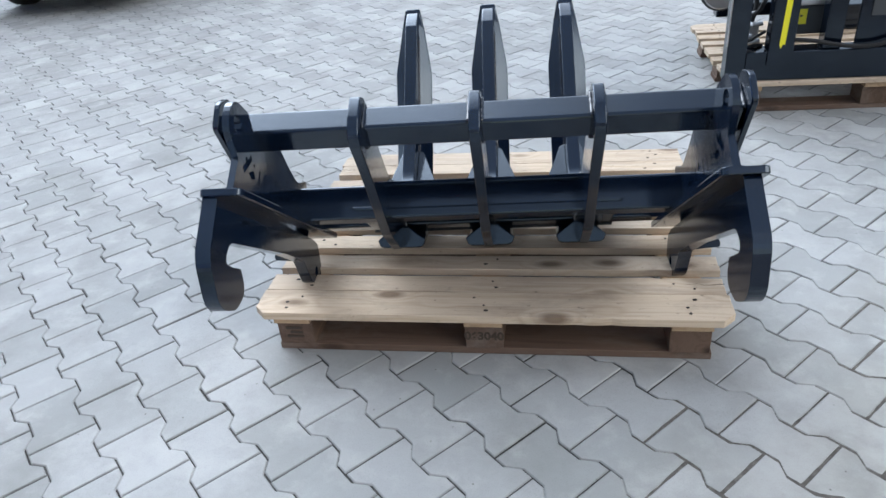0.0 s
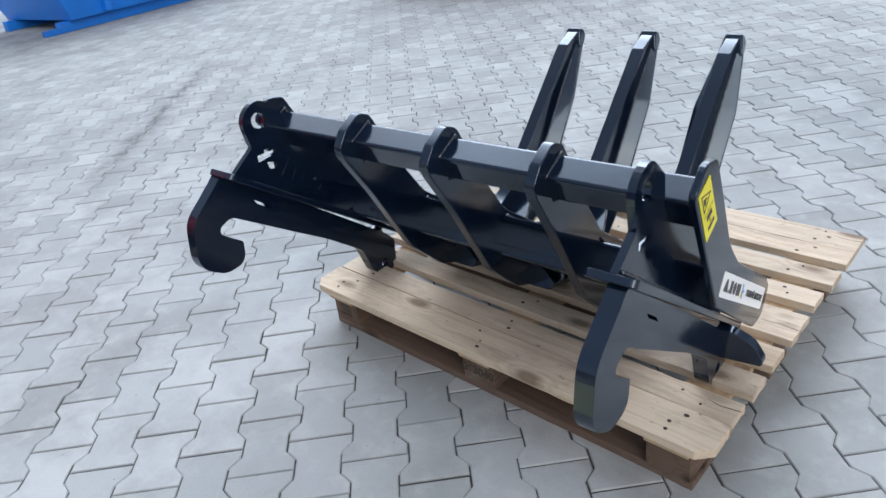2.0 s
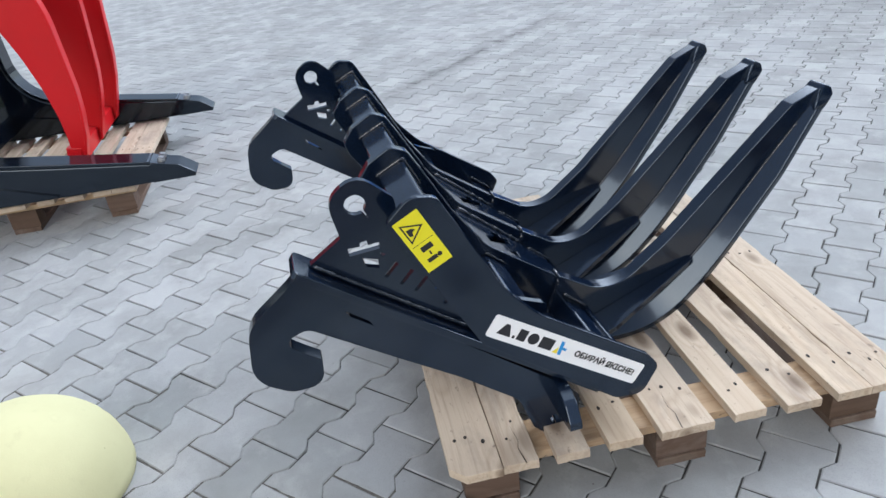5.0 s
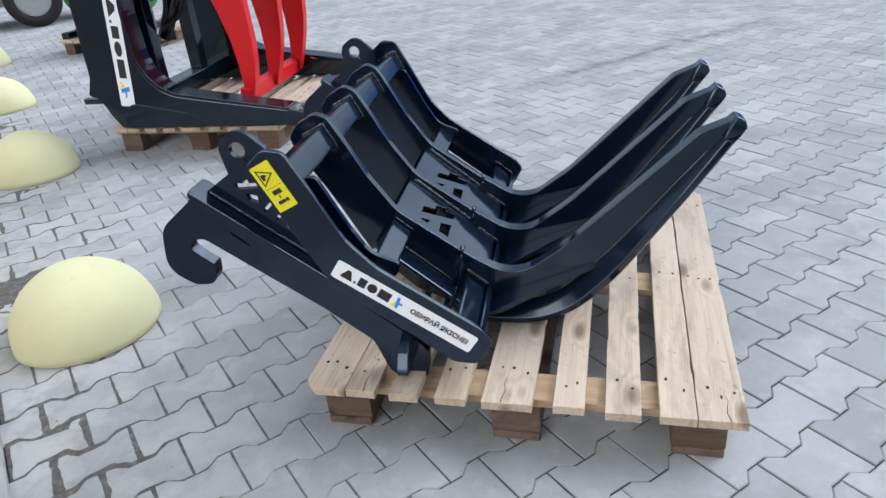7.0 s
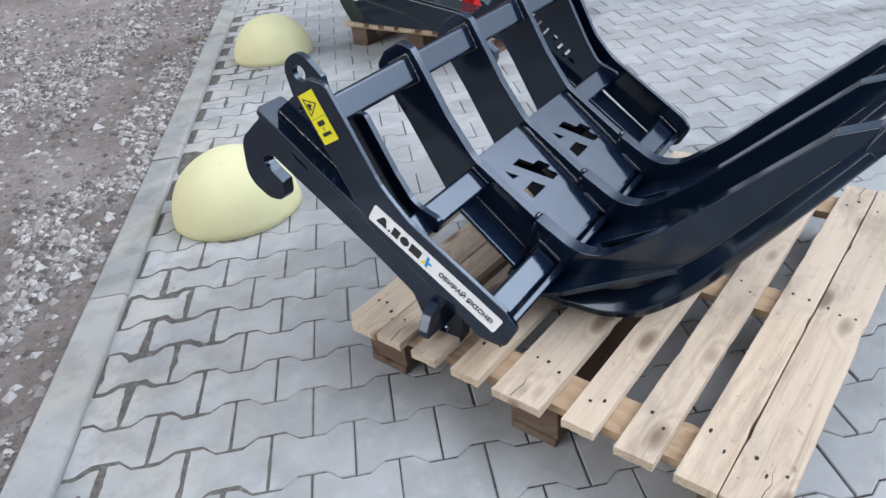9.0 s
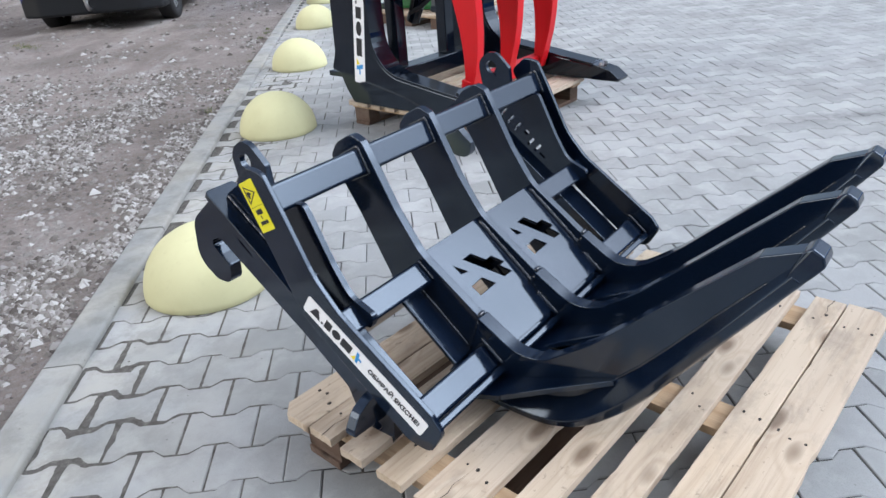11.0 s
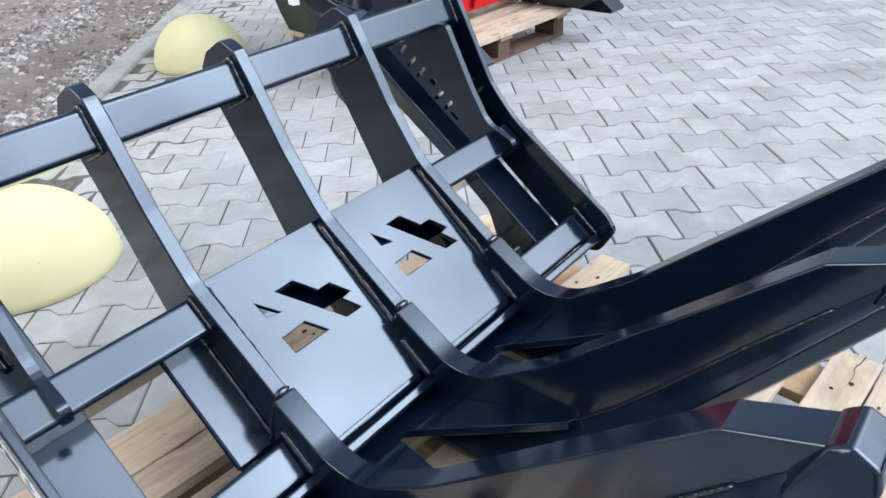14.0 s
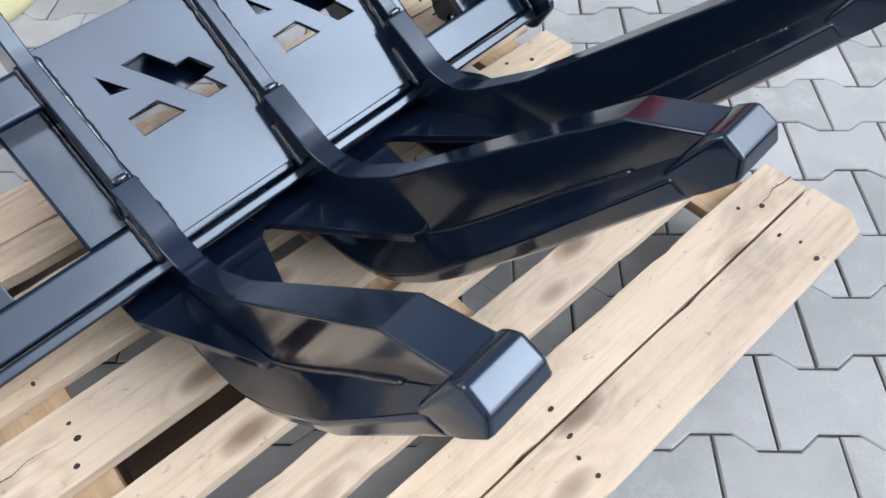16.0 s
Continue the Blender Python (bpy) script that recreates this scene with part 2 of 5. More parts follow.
gravel = Mat("gravel_ground", (0.25, 0.22, 0.2), 0.95, spec=0.2)
_g = gravel.t.nodes.new("ShaderNodeNewGeometry").outputs["Position"]
gc = gravel.ramp(gravel.noise(0.9, 6, 0.62, _g), [(0.34, (0.150, 0.126, 0.113)), (0.5, (0.240, 0.202, 0.182)), (0.66, (0.318, 0.280, 0.260))])
gc = gravel.mix(gravel.value(gravel.noise(13, 5, 0.7, _g), 0.32, 0.0, 0.36, 0.52), gc, (0.125, 0.104, 0.091))
gc = gravel.mix(gravel.value(gravel.noise(34, 4, 0.7, _g), 0.0, 0.75, 0.48, 0.72), gc, (0.30, 0.285, 0.27))
gc = gravel.mix(gravel.value(gravel.noise(55, 4, 0.7, _g), 0.25, 0.0, 0.30, 0.45), gc, (0.09, 0.075, 0.066))
# streaks of pale grit and dark ruts that run with the kerb
_s = gravel.t.nodes.new("ShaderNodeCombineXYZ")
for _i, (_v, _k) in enumerate((((math.cos(radians(47.4)), math.sin(radians(47.4)), 0), 0.55), ((math.sin(radians(47.4)), -math.cos(radians(47.4)), 0), 2.6))):
    _d = gravel.t.nodes.new("ShaderNodeVectorMath")
    _d.operation = "DOT_PRODUCT"
    gravel.link(_g, _d.inputs[0])
    _d.inputs[1].default_value = _v
    gravel.link(gravel.math("MULTIPLY", _d.outputs["Value"], _k), _s.inputs[_i])
_n = gravel.noise(1.0, 6, 0.62, _s.outputs[0], 0.4)
gc = gravel.mix(gravel.value(_n, 0.55, 0.0, 0.34, 0.50), gc, (0.165, 0.138, 0.124))
gc = gravel.mix(gravel.math("MULTIPLY", gravel.value(_n, 0.0, 0.9, 0.54, 0.66), gravel.value(gravel.noise(48, 4, 0.7, _g), 0.0, 1.0, 0.42, 0.6)), gc, (0.33, 0.315, 0.30))
_a = gravel.t.nodes.new("ShaderNodeVectorMath")
_a.operation = "DOT_PRODUCT"
gravel.link(_g, _a.inputs[0])
_a.inputs[1].default_value = (math.sin(radians(47.4)), -math.cos(radians(47.4)), 0)
_verge = gravel.math("ADD", _a.outputs["Value"], gravel.math("MULTIPLY", gravel.noise(1.6, 5, 0.65, _g), 1.6))
gc = gravel.mix(gravel.value(_verge, 0.55, 0.0, 2.0, 3.0), gc, (0.130, 0.110, 0.097))
gravel.color(gc)
gravel.bump(gravel.math("ADD", gravel.noise(38, 5, 0.7, _g), gravel.math("MULTIPLY", gravel.noise(9, 5, 0.65, _g), 2.2)), 1.0, 0.022)
GRAVEL = gravel.m

stone = Mat("gravel_stones", (0.3, 0.28, 0.27), 0.9, spec=0.25)
stone.color(stone.ramp(stone.island(), [(0.0, (0.085, 0.072, 0.064)), (0.40, (0.175, 0.156, 0.141)), (0.75, (0.285, 0.266, 0.250)), (1.0, (0.46, 0.445, 0.425))]))
STONE = stone.m

blade = Mat("weed_blades", (0.09, 0.11, 0.04), 0.7, spec=0.3)
blade.color(blade.ramp(blade.island(), [(0.0, (0.055, 0.085, 0.025)), (0.6, (0.11, 0.125, 0.045)), (1.0, (0.24, 0.20, 0.11))]))
GRASS = blade.m

dome = Mat("yellow_masonry_paint", (0.62, 0.58, 0.31), 0.75, spec=0.3)
dc = dome.mix(dome.value(dome.noise(5, 5, 0.6), 0.0, 0.6, 0.45, 0.8), (0.60, 0.572, 0.335), (0.52, 0.485, 0.272))
dc = dome.mix(dome.value(dome.noise(30, 4, 0.6), 0.0, 0.35, 0.6, 0.85), dc, (0.44, 0.40, 0.24))
dc = dome.mix(dome.value(dome.voronoi(13), 0.7, 0.0, 0.02, 0.045), dc, (0.20, 0.18, 0.10))
dome.color(dc)
dome.bump(dome.math("ADD", dome.noise(260, 3), dome.math("MULTIPLY", dome.noise(9, 4), 1.2)), 0.16, 0.003)
DOME = dome.m

red = Mat("red_paint", (0.55, 0.01, 0.015), 0.3, spec=0.32)
red.color(red.mix(red.value(red.noise(3, 4), 0.0, 0.5, 0.4, 0.8), (0.60, 0.010, 0.016), (0.42, 0.008, 0.012)))
red.rough(red.value(red.noise(8, 3), 0.25, 0.42))
RED = red.m
YELLOW_FILM = Mat("yellow_film", (0.80, 0.72, 0.02), 0.35).m
WHITE_FILM = Mat("white_film", (0.86, 0.86, 0.87), 0.3).m
INK = Mat("dark_ink", (0.015, 0.016, 0.02), 0.4).m
BLUE_INK = Mat("blue_ink", (0.03, 0.27, 0.62), 0.4).m
SUN_INK = Mat("yellow_ink", (0.85, 0.68, 0.03), 0.4).m
STEEL = Mat("bare_steel", (0.45, 0.45, 0.46), 0.32, 1.0).m
SHOE = Mat("worn_blue_steel", (0.085, 0.105, 0.135), 0.35, 0.6).m
RUBBER = Mat("rubber", (0.018, 0.018, 0.019), 0.75, spec=0.3).m
BLUE = Mat("blue_container_paint", (0.012, 0.16, 0.60), 0.42)
BLUE.color(BLUE.mix(BLUE.value(BLUE.noise(2, 5), 0.0, 0.6, 0.4, 0.8), (0.012, 0.17, 0.62), (0.015, 0.12, 0.44)))
BLUE = BLUE.m
GREEN = Mat("green_machine_paint", (0.02, 0.13, 0.035), 0.4)
GREEN.color(GREEN.mix(GREEN.value(GREEN.noise(8, 5), 0.0, 0.8, 0.4, 0.7), (0.02, 0.15, 0.04), (0.012, 0.05, 0.02)))
GREEN = GREEN.m
CAR_BLUE = Mat("car_paint_blue", (0.015, 0.02, 0.14), 0.3, coat=0.6).m
CAR_GREY = Mat("car_paint_grey", (0.36, 0.37, 0.38), 0.3, 0.4, coat=0.6).m
BUMPER = Mat("black_bumper_plastic", (0.010, 0.011, 0.013), 0.6, spec=0.3).m
PLASTIC = Mat("grey_plastic", (0.045, 0.05, 0.055), 0.6).m
LAMP_RED = Mat("tail_lamp_red", (0.5, 0.01, 0.01), 0.2).m
RIM = Mat("alloy_rim", (0.5, 0.51, 0.53), 0.35, 0.8).m
FENCE = Mat("pale_metal_fence", (0.55, 0.58, 0.62), 0.55).m
weld = Mat("weld_paint", (0.0045, 0.0085, 0.018), 0.18, spec=1.0)
weld.bump(weld.noise(160, 2), 0.4, 0.0015)
WELD = weld.m


# ---- mesh helpers ----
def part(name, bm, material, parent=None, label="", bevel=0.0, smooth=False):
    """Links a bmesh as one mesh object under a thing or a part."""
    bmesh.ops.recalc_face_normals(bm, faces=bm.faces[:])
    me = bpy.data.meshes.new(name)
    bm.to_mesh(me)
    bm.free()
    me.materials.append(material)
    if smooth:
        me.shade_smooth()
        if smooth == "folds":
            me.set_sharp_from_angle(angle=radians(14))
    ob = new(name, me)
    if parent is not None:
        ob.parent = parent
    if label:
        ob["label"] = label
    if bevel > 0:
        mod = ob.modifiers.new("edge", "BEVEL")
        mod.width, mod.segments, mod.limit_method, mod.angle_limit = bevel, 2, "ANGLE", radians(32)
        mod.harden_normals = bool(smooth)
    return ob


def thing(name, m, label, category, group="", kind=""):
    ob = new(name)
    ob.empty_display_size = 0.1
    ob.matrix_world = m
    return tagged(ob, label, category, group, kind)


def rounded(points):
    """A closed outline of (x, y) or (x, y, radius) corners, with the corners that have a radius turned into arcs."""
    out, n = [], len(points)
    for i, p in enumerate(points):
        if len(p) == 2 or p[2] <= 0:
            out.append(Vector(p[:2]))
            continue
        c, a, b = Vector(p[:2]), Vector(points[i - 1][:2]), Vector(points[(i + 1) % n][:2])
        da, db = (a - c).normalized(), (b - c).normalized()
        half = da.angle(db) / 2
        t = min(p[2] / math.tan(half), (a - c).length * 0.49, (b - c).length * 0.49)
        r = t * math.tan(half)
        mid = (da + db).normalized() * (r / math.sin(half))
        o = c + mid
        s, e = c + da * t - o, c + db * t - o
        turn = s.angle_signed(e)
        steps = max(2, int(abs(turn) / (0.26 if r < 0.05 else 0.11)))
        for k in range(steps + 1):
            v = s.copy()
            v.rotate(Matrix.Rotation(-turn * k / steps, 2))
            out.append(o + v)
    return out


def circle(x, y, r, n=16):
    return [Vector((x + r * math.cos(math.tau * k / n), y + r * math.sin(math.tau * k / n))) for k in range(n)]


def plate(outline, lo, hi, place, holes=()):
    """A plate: an outline with holes, between two levels; place(x, y, level) gives the point."""
    bm = bmesh.new()
    loops = [[Vector(q[:2]) for q in outline]] + [[Vector(q[:2]) for q in h] for h in holes]
    edges = []
    for lp in loops:
        vs = [bm.verts.new(place(q.x, q.y, lo)) for q in lp]
        edges += [bm.edges.new((vs[i - 1], vs[i])) for i in range(len(vs))]
    if holes:
        bmesh.ops.triangle_fill(bm, use_beauty=True, use_dissolve=False, edges=edges)
    else:
        bm.faces.new([v for v in bm.verts])
    base = bm.faces[:]
    ext = bmesh.ops.extrude_face_region(bm, geom=base)
    new_verts = [g for g in ext["geom"] if isinstance(g, bmesh.types.BMVert)]
    d = Vector(place(0, 0, hi)) - Vector(place(0, 0, lo))
    bmesh.ops.translate(bm, verts=new_verts, vec=d)
    return bm


def side_plate(outline, u0, u1, holes=()):
    """A plate that stands along the implement: outline in (v, w), thickness along u."""
    return plate(outline, u0, u1, lambda v, w, u: (u, v, w), holes)


def box(x0, x1, y0, y1, z0, z1):
    bm = bmesh.new()
    bmesh.ops.create_cube(bm, size=1.0)
    for v in bm.verts:
        v.co = Vector((x0 if v.co.x < 0 else x1, y0 if v.co.y < 0 else y1, z0 if v.co.z < 0 else z1))
    return bm


def cylinder(p, q, r, n=16, r2=None):
    p, q = Vector(p), Vector(q)
    bm = bmesh.new()
    bmesh.ops.create_cone(bm, cap_ends=True, segments=n, radius1=r, radius2=r if r2 is None else r2, depth=(q - p).length)
    m = Matrix.Translation((p + q) / 2) @ (q - p).to_track_quat("Z", "Y").to_matrix().to_4x4()
    bmesh.ops.transform(bm, matrix=m, verts=bm.verts)
    return bm


def bead(points, r, seed=0):
    """A lumpy weld bead along a line of points."""
    rng = random.Random(seed)
    bm = bmesh.new()
    rings = []
    pts = [Vector(p) for p in points]
    path = []
    for a, b in zip(pts, pts[1:]):
        n = max(2, int((b - a).length / (r * 0.9)))
        path += [a.lerp(b, k / n) for k in range(n)]
    path.append(pts[-1])
    for i, c in enumerate(path):
        d = (path[min(i + 1, len(path) - 1)] - path[max(i - 1, 0)]).normalized()
        s = d.cross(Vector((0.3, 0.5, 0.8))).normalized()
        t = d.cross(s)
        k = r * rng.uniform(0.78, 1.18) * (0.4 if i in (0, len(path) - 1) else 1)
        rings.append([bm.verts.new(c + s * k * math.cos(a * math.tau / 6) + t * k * math.sin(a * math.tau / 6)) for a in range(6)])
    for a, b in zip(rings, rings[1:]):
        for k in range(6):
            bm.faces.new((a[k - 1], a[k], b[k], b[k - 1]))
    bm.faces.new(rings[0])
    bm.faces.new(rings[-1])
    for f in bm.faces:
        f.smooth = True
    return bm


def sweep(path, sections):
    """Joins closed rings of points: sections[i] is a list of 3D points."""
    bm = bmesh.new()
    rings = [[bm.verts.new(p) for p in s] for s in sections]
    n = len(rings[0])
    for a, b in zip(rings, rings[1:]):
        for k in range(n):
            bm.faces.new((a[k - 1], a[k], b[k], b[k - 1]))
    bm.faces.new(rings[0])
    bm.faces.new(rings[-1])
    return bm


def hose(points, r, n=8):
    pts = [Vector(p) for p in points]
    fine = []
    for i in range(len(pts) - 1):
        p0, p1, p2, p3 = pts[max(i - 1, 0)], pts[i], pts[i + 1], pts[min(i + 2, len(pts) - 1)]
        for k in range(6):
            t = k / 6
            fine.append(0.5 * ((2 * p1) + (p2 - p0) * t + (2 * p0 - 5 * p1 + 4 * p2 - p3) * t * t + (3 * p1 - p0 - 3 * p2 + p3) * t ** 3))
    fine.append(pts[-1])
    secs = []
    for i, c in enumerate(fine):
        d = (fine[min(i + 1, len(fine) - 1)] - fine[max(i - 1, 0)]).normalized()
        s = d.cross(Vector((0.2, 0.9, 0.35))).normalized()
        t = d.cross(s)
        secs.append([c + (s * math.cos(a * math.tau / n) + t * math.sin(a * math.tau / n)) * r for a in range(n)])
    return sweep(None, secs)


def words(text, size, name, material, parent, m, label=""):
    """Lettering in the built-in font as a thin mesh."""
    cu = bpy.data.curves.new(name, "FONT")
    cu.body, cu.size, cu.align_x, cu.align_y, cu.extrude, cu.offset = text, size, "CENTER", "CENTER", 0.0003, size * 0.034
    tmp = new("tmp_text", cu)
    me = bpy.data.meshes.new_from_object(tmp.evaluated_get(bpy.context.evaluated_depsgraph_get()))
    bpy.data.objects.remove(tmp)
    me.materials.clear()
    me.materials.append(material)
    ob = new(name, me)
    ob.parent = parent
    ob.matrix_local = m
    if label:
        ob["label"] = label
    return ob


# ---- ground ----
KD = Vector((math.cos(radians(47.4)), math.sin(radians(47.4))))     # along the kerb and the cross joints
KR = Vector((KD.y, -KD.x))                                          # away from the paving, along the rows
KERB_IN, KERB_OUT = 1.450, 1.570


def at_kerb(d, r, z=0.0):
    return Vector((KD.x * d + KR.x * r, KD.y * d + KR.y * r, z))


def ground_sheet():
    bm = bmesh.new()
    s = 900
    bm.faces.new([bm.verts.new(p) for p in ((-s, -s, -0.0042), (s, -s, -0.0042), (s, s, -0.0042), (-s, s, -0.0042))])
    return tagged(part("ground", bm, SAND), "dark sandy bed under the paving joints", "ground", kind="structure")


ground_sheet()


def yard_height(d, r):
    """Ruts along the kerb's direction, lumps and small clods."""
    p = at_kerb(d, r)
    h = 0.045 * noise.fractal(Vector((d * 0.5, r * 1.1, 0.3)), 0.8, 2.1, 5) + 0.018 * math.sin(r * 3.1 + 0.8 * noise.noise(p * 0.5)) + 0.010 * noise.noise(p * 7.0)
    fade = max(0.0, min(1.0, (r - KERB_OUT) / 0.5))
    return -0.003 + 0.026 * fade + max(h, -0.026) * fade * 0.7


def gravel_yard():
    """The unpaved yard beyond the kerb, with ruts and lumps."""
    bm = bmesh.new()
    nd, nr, d0, d1, r1 = 460, 120, -26.0, 8.0, 15.0
    grid = []
    for i in range(nd + 1):
        row = []
        for j in range(nr + 1):
            d = d0 + (d1 - d0) * i / nd
            r = KERB_OUT - 0.01 + (r1 - KERB_OUT) * (j / nr) ** 1.5
            p = at_kerb(d, r)
            row.append(bm.verts.new((p.x, p.y, yard_height(d, r))))
        grid.append(row)
    for i in range(nd):
        for j in range(nr):
            bm.faces.new((grid[i][j], grid[i][j + 1], grid[i + 1][j + 1], grid[i + 1][j]))
    return tagged(part("gravel_yard", bm, GRAVEL, smooth=True), "brown trodden earth and gravel yard beyond the kerb", "gravel", kind="structure")


gravel_yard()


def scattered_stones():
    rng = random.Random(5)
    verts, faces = [], []
    for k in range(120000):
        near = k < 100000
        d = rng.uniform(-5, 1.6) if near else rng.uniform(-20, 1)
        r = KERB_OUT + 0.02 + (rng.random() ** 1.3) * (2.6 if near else 8)
        streak = noise.noise(Vector((d * 0.55, r * 2.1, 0))) + 0.5 * noise.noise(Vector((d * 2.2, r * 4.0, 3)))
        if streak < 0.10 and rng.random() < 0.90:
            continue
        p = at_kerb(d, r, yard_height(d, r))
        s = (0.0035 + 0.020 * rng.random() ** 2.4) * (1 if near else 1.6)
        base = len(verts)
        a = rng.random() * 6.28
        for q in ((1, 0, 0), (0, 1, 0), (-1, 0, 0), (0, -1, 0), (0.1, 0.1, 0.8), (0, 0, -0.5)):
            j = s * rng.uniform(0.7, 1.25)
            x, y = q[0] * math.cos(a) - q[1] * math.sin(a), q[0] * math.sin(a) + q[1] * math.cos(a)
            verts.append((p.x + x * j, p.y + y * j, p.z + q[2] * j * 0.85 + 0.001))
        faces += [(base + i, base + (i + 1) % 4, base + 4) for i in range(4)] + [(base + (i + 1) % 4, base + i, base + 5) for i in range(4)]
    me = bpy.data.meshes.new("gravel_stones")
    me.from_pydata(verts, [], faces)
    me.materials.append(STONE)
    return tagged(new("gravel_stones", me), "loose grey and brown gravel stones on earth", "gravel", kind="stuff")


scattered_stones()


def grass_tufts():
    """Low weeds at the foot of the kerb and out on the yard."""
    rng = random.Random(9)
    verts, faces = [], []
    spots = [(KERB_OUT + rng.uniform(0.02, 0.10), rng.uniform(-7, 0.9), rng.uniform(0.015, 0.035)) for _ in range(6)]
    spots += [(KERB_OUT + 2.9 + rng.uniform(-0.35, 0.35), -6.6 + rng.uniform(-0.5, 0.5), rng.uniform(0.03, 0.07)) for _ in range(9)]
    for r, d, size in spots:
        for _ in range(46):
            rr, dd = r + rng.gauss(0, size * 0.8), d + rng.gauss(0, size)
            p = at_kerb(dd, max(KERB_OUT + 0.01, rr), 0)
            p.z = yard_height(dd, max(KERB_OUT + 0.01, rr))
            a, h, w = rng.uniform(0, 6.28), size * rng.uniform(0.4, 1.1), rng.uniform(0.0012, 0.0028)
            side, lean = Vector((math.cos(a) * w, math.sin(a) * w, 0)), Vector((-math.sin(a), math.cos(a), 0)) * h * rng.uniform(0.2, 0.9)
            b = len(verts)
            verts += [tuple(p - side), tuple(p + side), tuple(p + side * 0.7 + lean * 0.45 + Vector((0, 0, h * 0.6))), tuple(p - side * 0.7 + lean * 0.45 + Vector((0, 0, h * 0.6))), tuple(p + lean + Vector((0, 0, h * 0.85)))]
            faces += [(b, b + 1, b + 2, b + 3), (b + 3, b + 2, b + 4)]
    me = bpy.data.meshes.new("grass")
    me.from_pydata(verts, [], faces)
    me.materials.append(GRASS)
    return tagged(new("grass", me), "small green and dry weeds on the gravel", "grass", kind="stuff")


grass_tufts()


def kerb_line():
    top = tagged(new("kerb"), "grey concrete kerb between paving and gravel", "kerb", kind="structure")
    length = 1.0
    bm = plate(rounded([(KERB_IN + 0.003, -0.2), (KERB_OUT, -0.2), (KERB_OUT, 0.022, 0.012), (KERB_IN + 0.003, 0.022, 0.012)]),
               0.004, length - 0.004, lambda r, z, d: at_kerb(d, r, z))
    first = part("kerb_stone", bm, KERB, top)
    ends = -0.45
    for k in range(-22, 6):
        p = at_kerb(ends + k * length, 0)
        if k == -22:
            first.location = p
            continue
        ob = first.copy()
        scene.collection.objects.link(ob)
        ob.location = p + Vector((0, 0, 0.002 * math.sin(k * 2.3)))


kerb_line()


def dome_bollard(d, r, radius=0.262, height=0.262, seed=0):
    bm = bmesh.new()
    bmesh.ops.create_uvsphere(bm, u_segments=48, v_segments=32, radius=1.0)
    bmesh.ops.bisect_plane(bm, geom=bm.verts[:] + bm.edges[:] + bm.faces[:], plane_co=(0, 0, -0.02), plane_no=(0, 0, 1), clear_inner=True)
    for v in bm.verts:
        if v.co.z < -0.01:
            v.co = Vector((v.co.x * 0.94, v.co.y * 0.94, -0.05))
        k = 1 + 0.012 * noise.noise(v.co * 2.5 + Vector((seed, 0, 0)))
        v.co = Vector((v.co.x * radius * k, v.co.y * radius * k, v.co.z * height * k))
    ob = part("dome_bollard", bm, DOME, smooth=True)
    ob.location = at_kerb(d, r, 0.005)
    ob.rotation_euler = (0, 0, seed * 1.7)
    return tagged(ob, "pale yellow painted concrete dome bollard by the kerb", "bollard", "dome bollards along the kerb")


for k, (d, r) in enumerate(((-0.924, 1.155), (-2.835, 1.105), (-4.690, 1.120), (-6.84, 1.100), (-9.00, 1.130), (-11.1, 1.130))):
    dome_bollard(d, r, 0.231, 0.228, k)


# ---- pallets ----
def board(name, length, width, thick, at, parent, material, turn=0.0, cut=(), bevel=0.0016, label="", worn=None):
    """A plank with its grain along its own x; cut: signs of the corners that are sawn off."""
    hx, hy, c = length / 2, width / 2, 0.03
    outline = []
    for sx, sy in ((-1, -1), (1, -1), (1, 1), (-1, 1)):
        if (sx, sy) in cut:
            a, b = (sx * hx, sy * (hy - c)), (sx * (hx - c), sy * hy)
            outline += [a, b] if sx * sy > 0 else [b, a]
        else:
            outline.append((sx * hx, sy * hy))
    if worn is not None:
        # long edges that waver, with a few shallow chips
        rng, uneven = random.Random(worn), []
        for i, p in enumerate(outline):
            q = outline[(i + 1) % len(outline)]
            uneven.append(p)
            if abs(q[0] - p[0]) > 0.5:
                chips = [rng.uniform(0.1, 0.9) for _ in range(2)]
                for j in range(1, 40):
                    f = j / 40
                    dip = 0.0010 * noise.noise(Vector((f * 9, worn * 3.7, i))) + sum(0.0035 * max(0.0, 1 - abs(f - c) / 0.022) for c in chips)
                    uneven.append((p[0] + (q[0] - p[0]) * f, p[1] - math.copysign(max(0.0, dip), p[1])))
            elif abs(q[1] - p[1]) > 0.05:
                for j in range(1, 8):
                    f = j / 8
                    uneven.append((p[0] - math.copysign(0.0022 * rng.random() ** 2, p[0]), p[1] + (q[1] - p[1]) * f))
        outline = uneven
    bm = plate(outline, -thick / 2, thick / 2, lambda x, y, z: (x, y, z))
    ob = part(name, bm, material, parent, label, bevel)
    ob.location = at
    ob.rotation_euler = (0, 0, turn)
    return ob


TOP_BOARDS = ((-0.503, -0.397), (-0.394, -0.320), (-0.286, -0.216), (-0.175, -0.102), (-0.062, 0.054), (0.098, 0.168), (0.213, 0.291), (0.331, 0.408), (0.411, 0.512))
nail_mesh = bpy.data.meshes.new("nail")
_bm = cylinder((0, 0, -0.001), (0, 0, 0.0009), 0.0042, 7)
_bm.to_mesh(nail_mesh)
_bm.free()
nail_mesh.materials.append(NAIL)


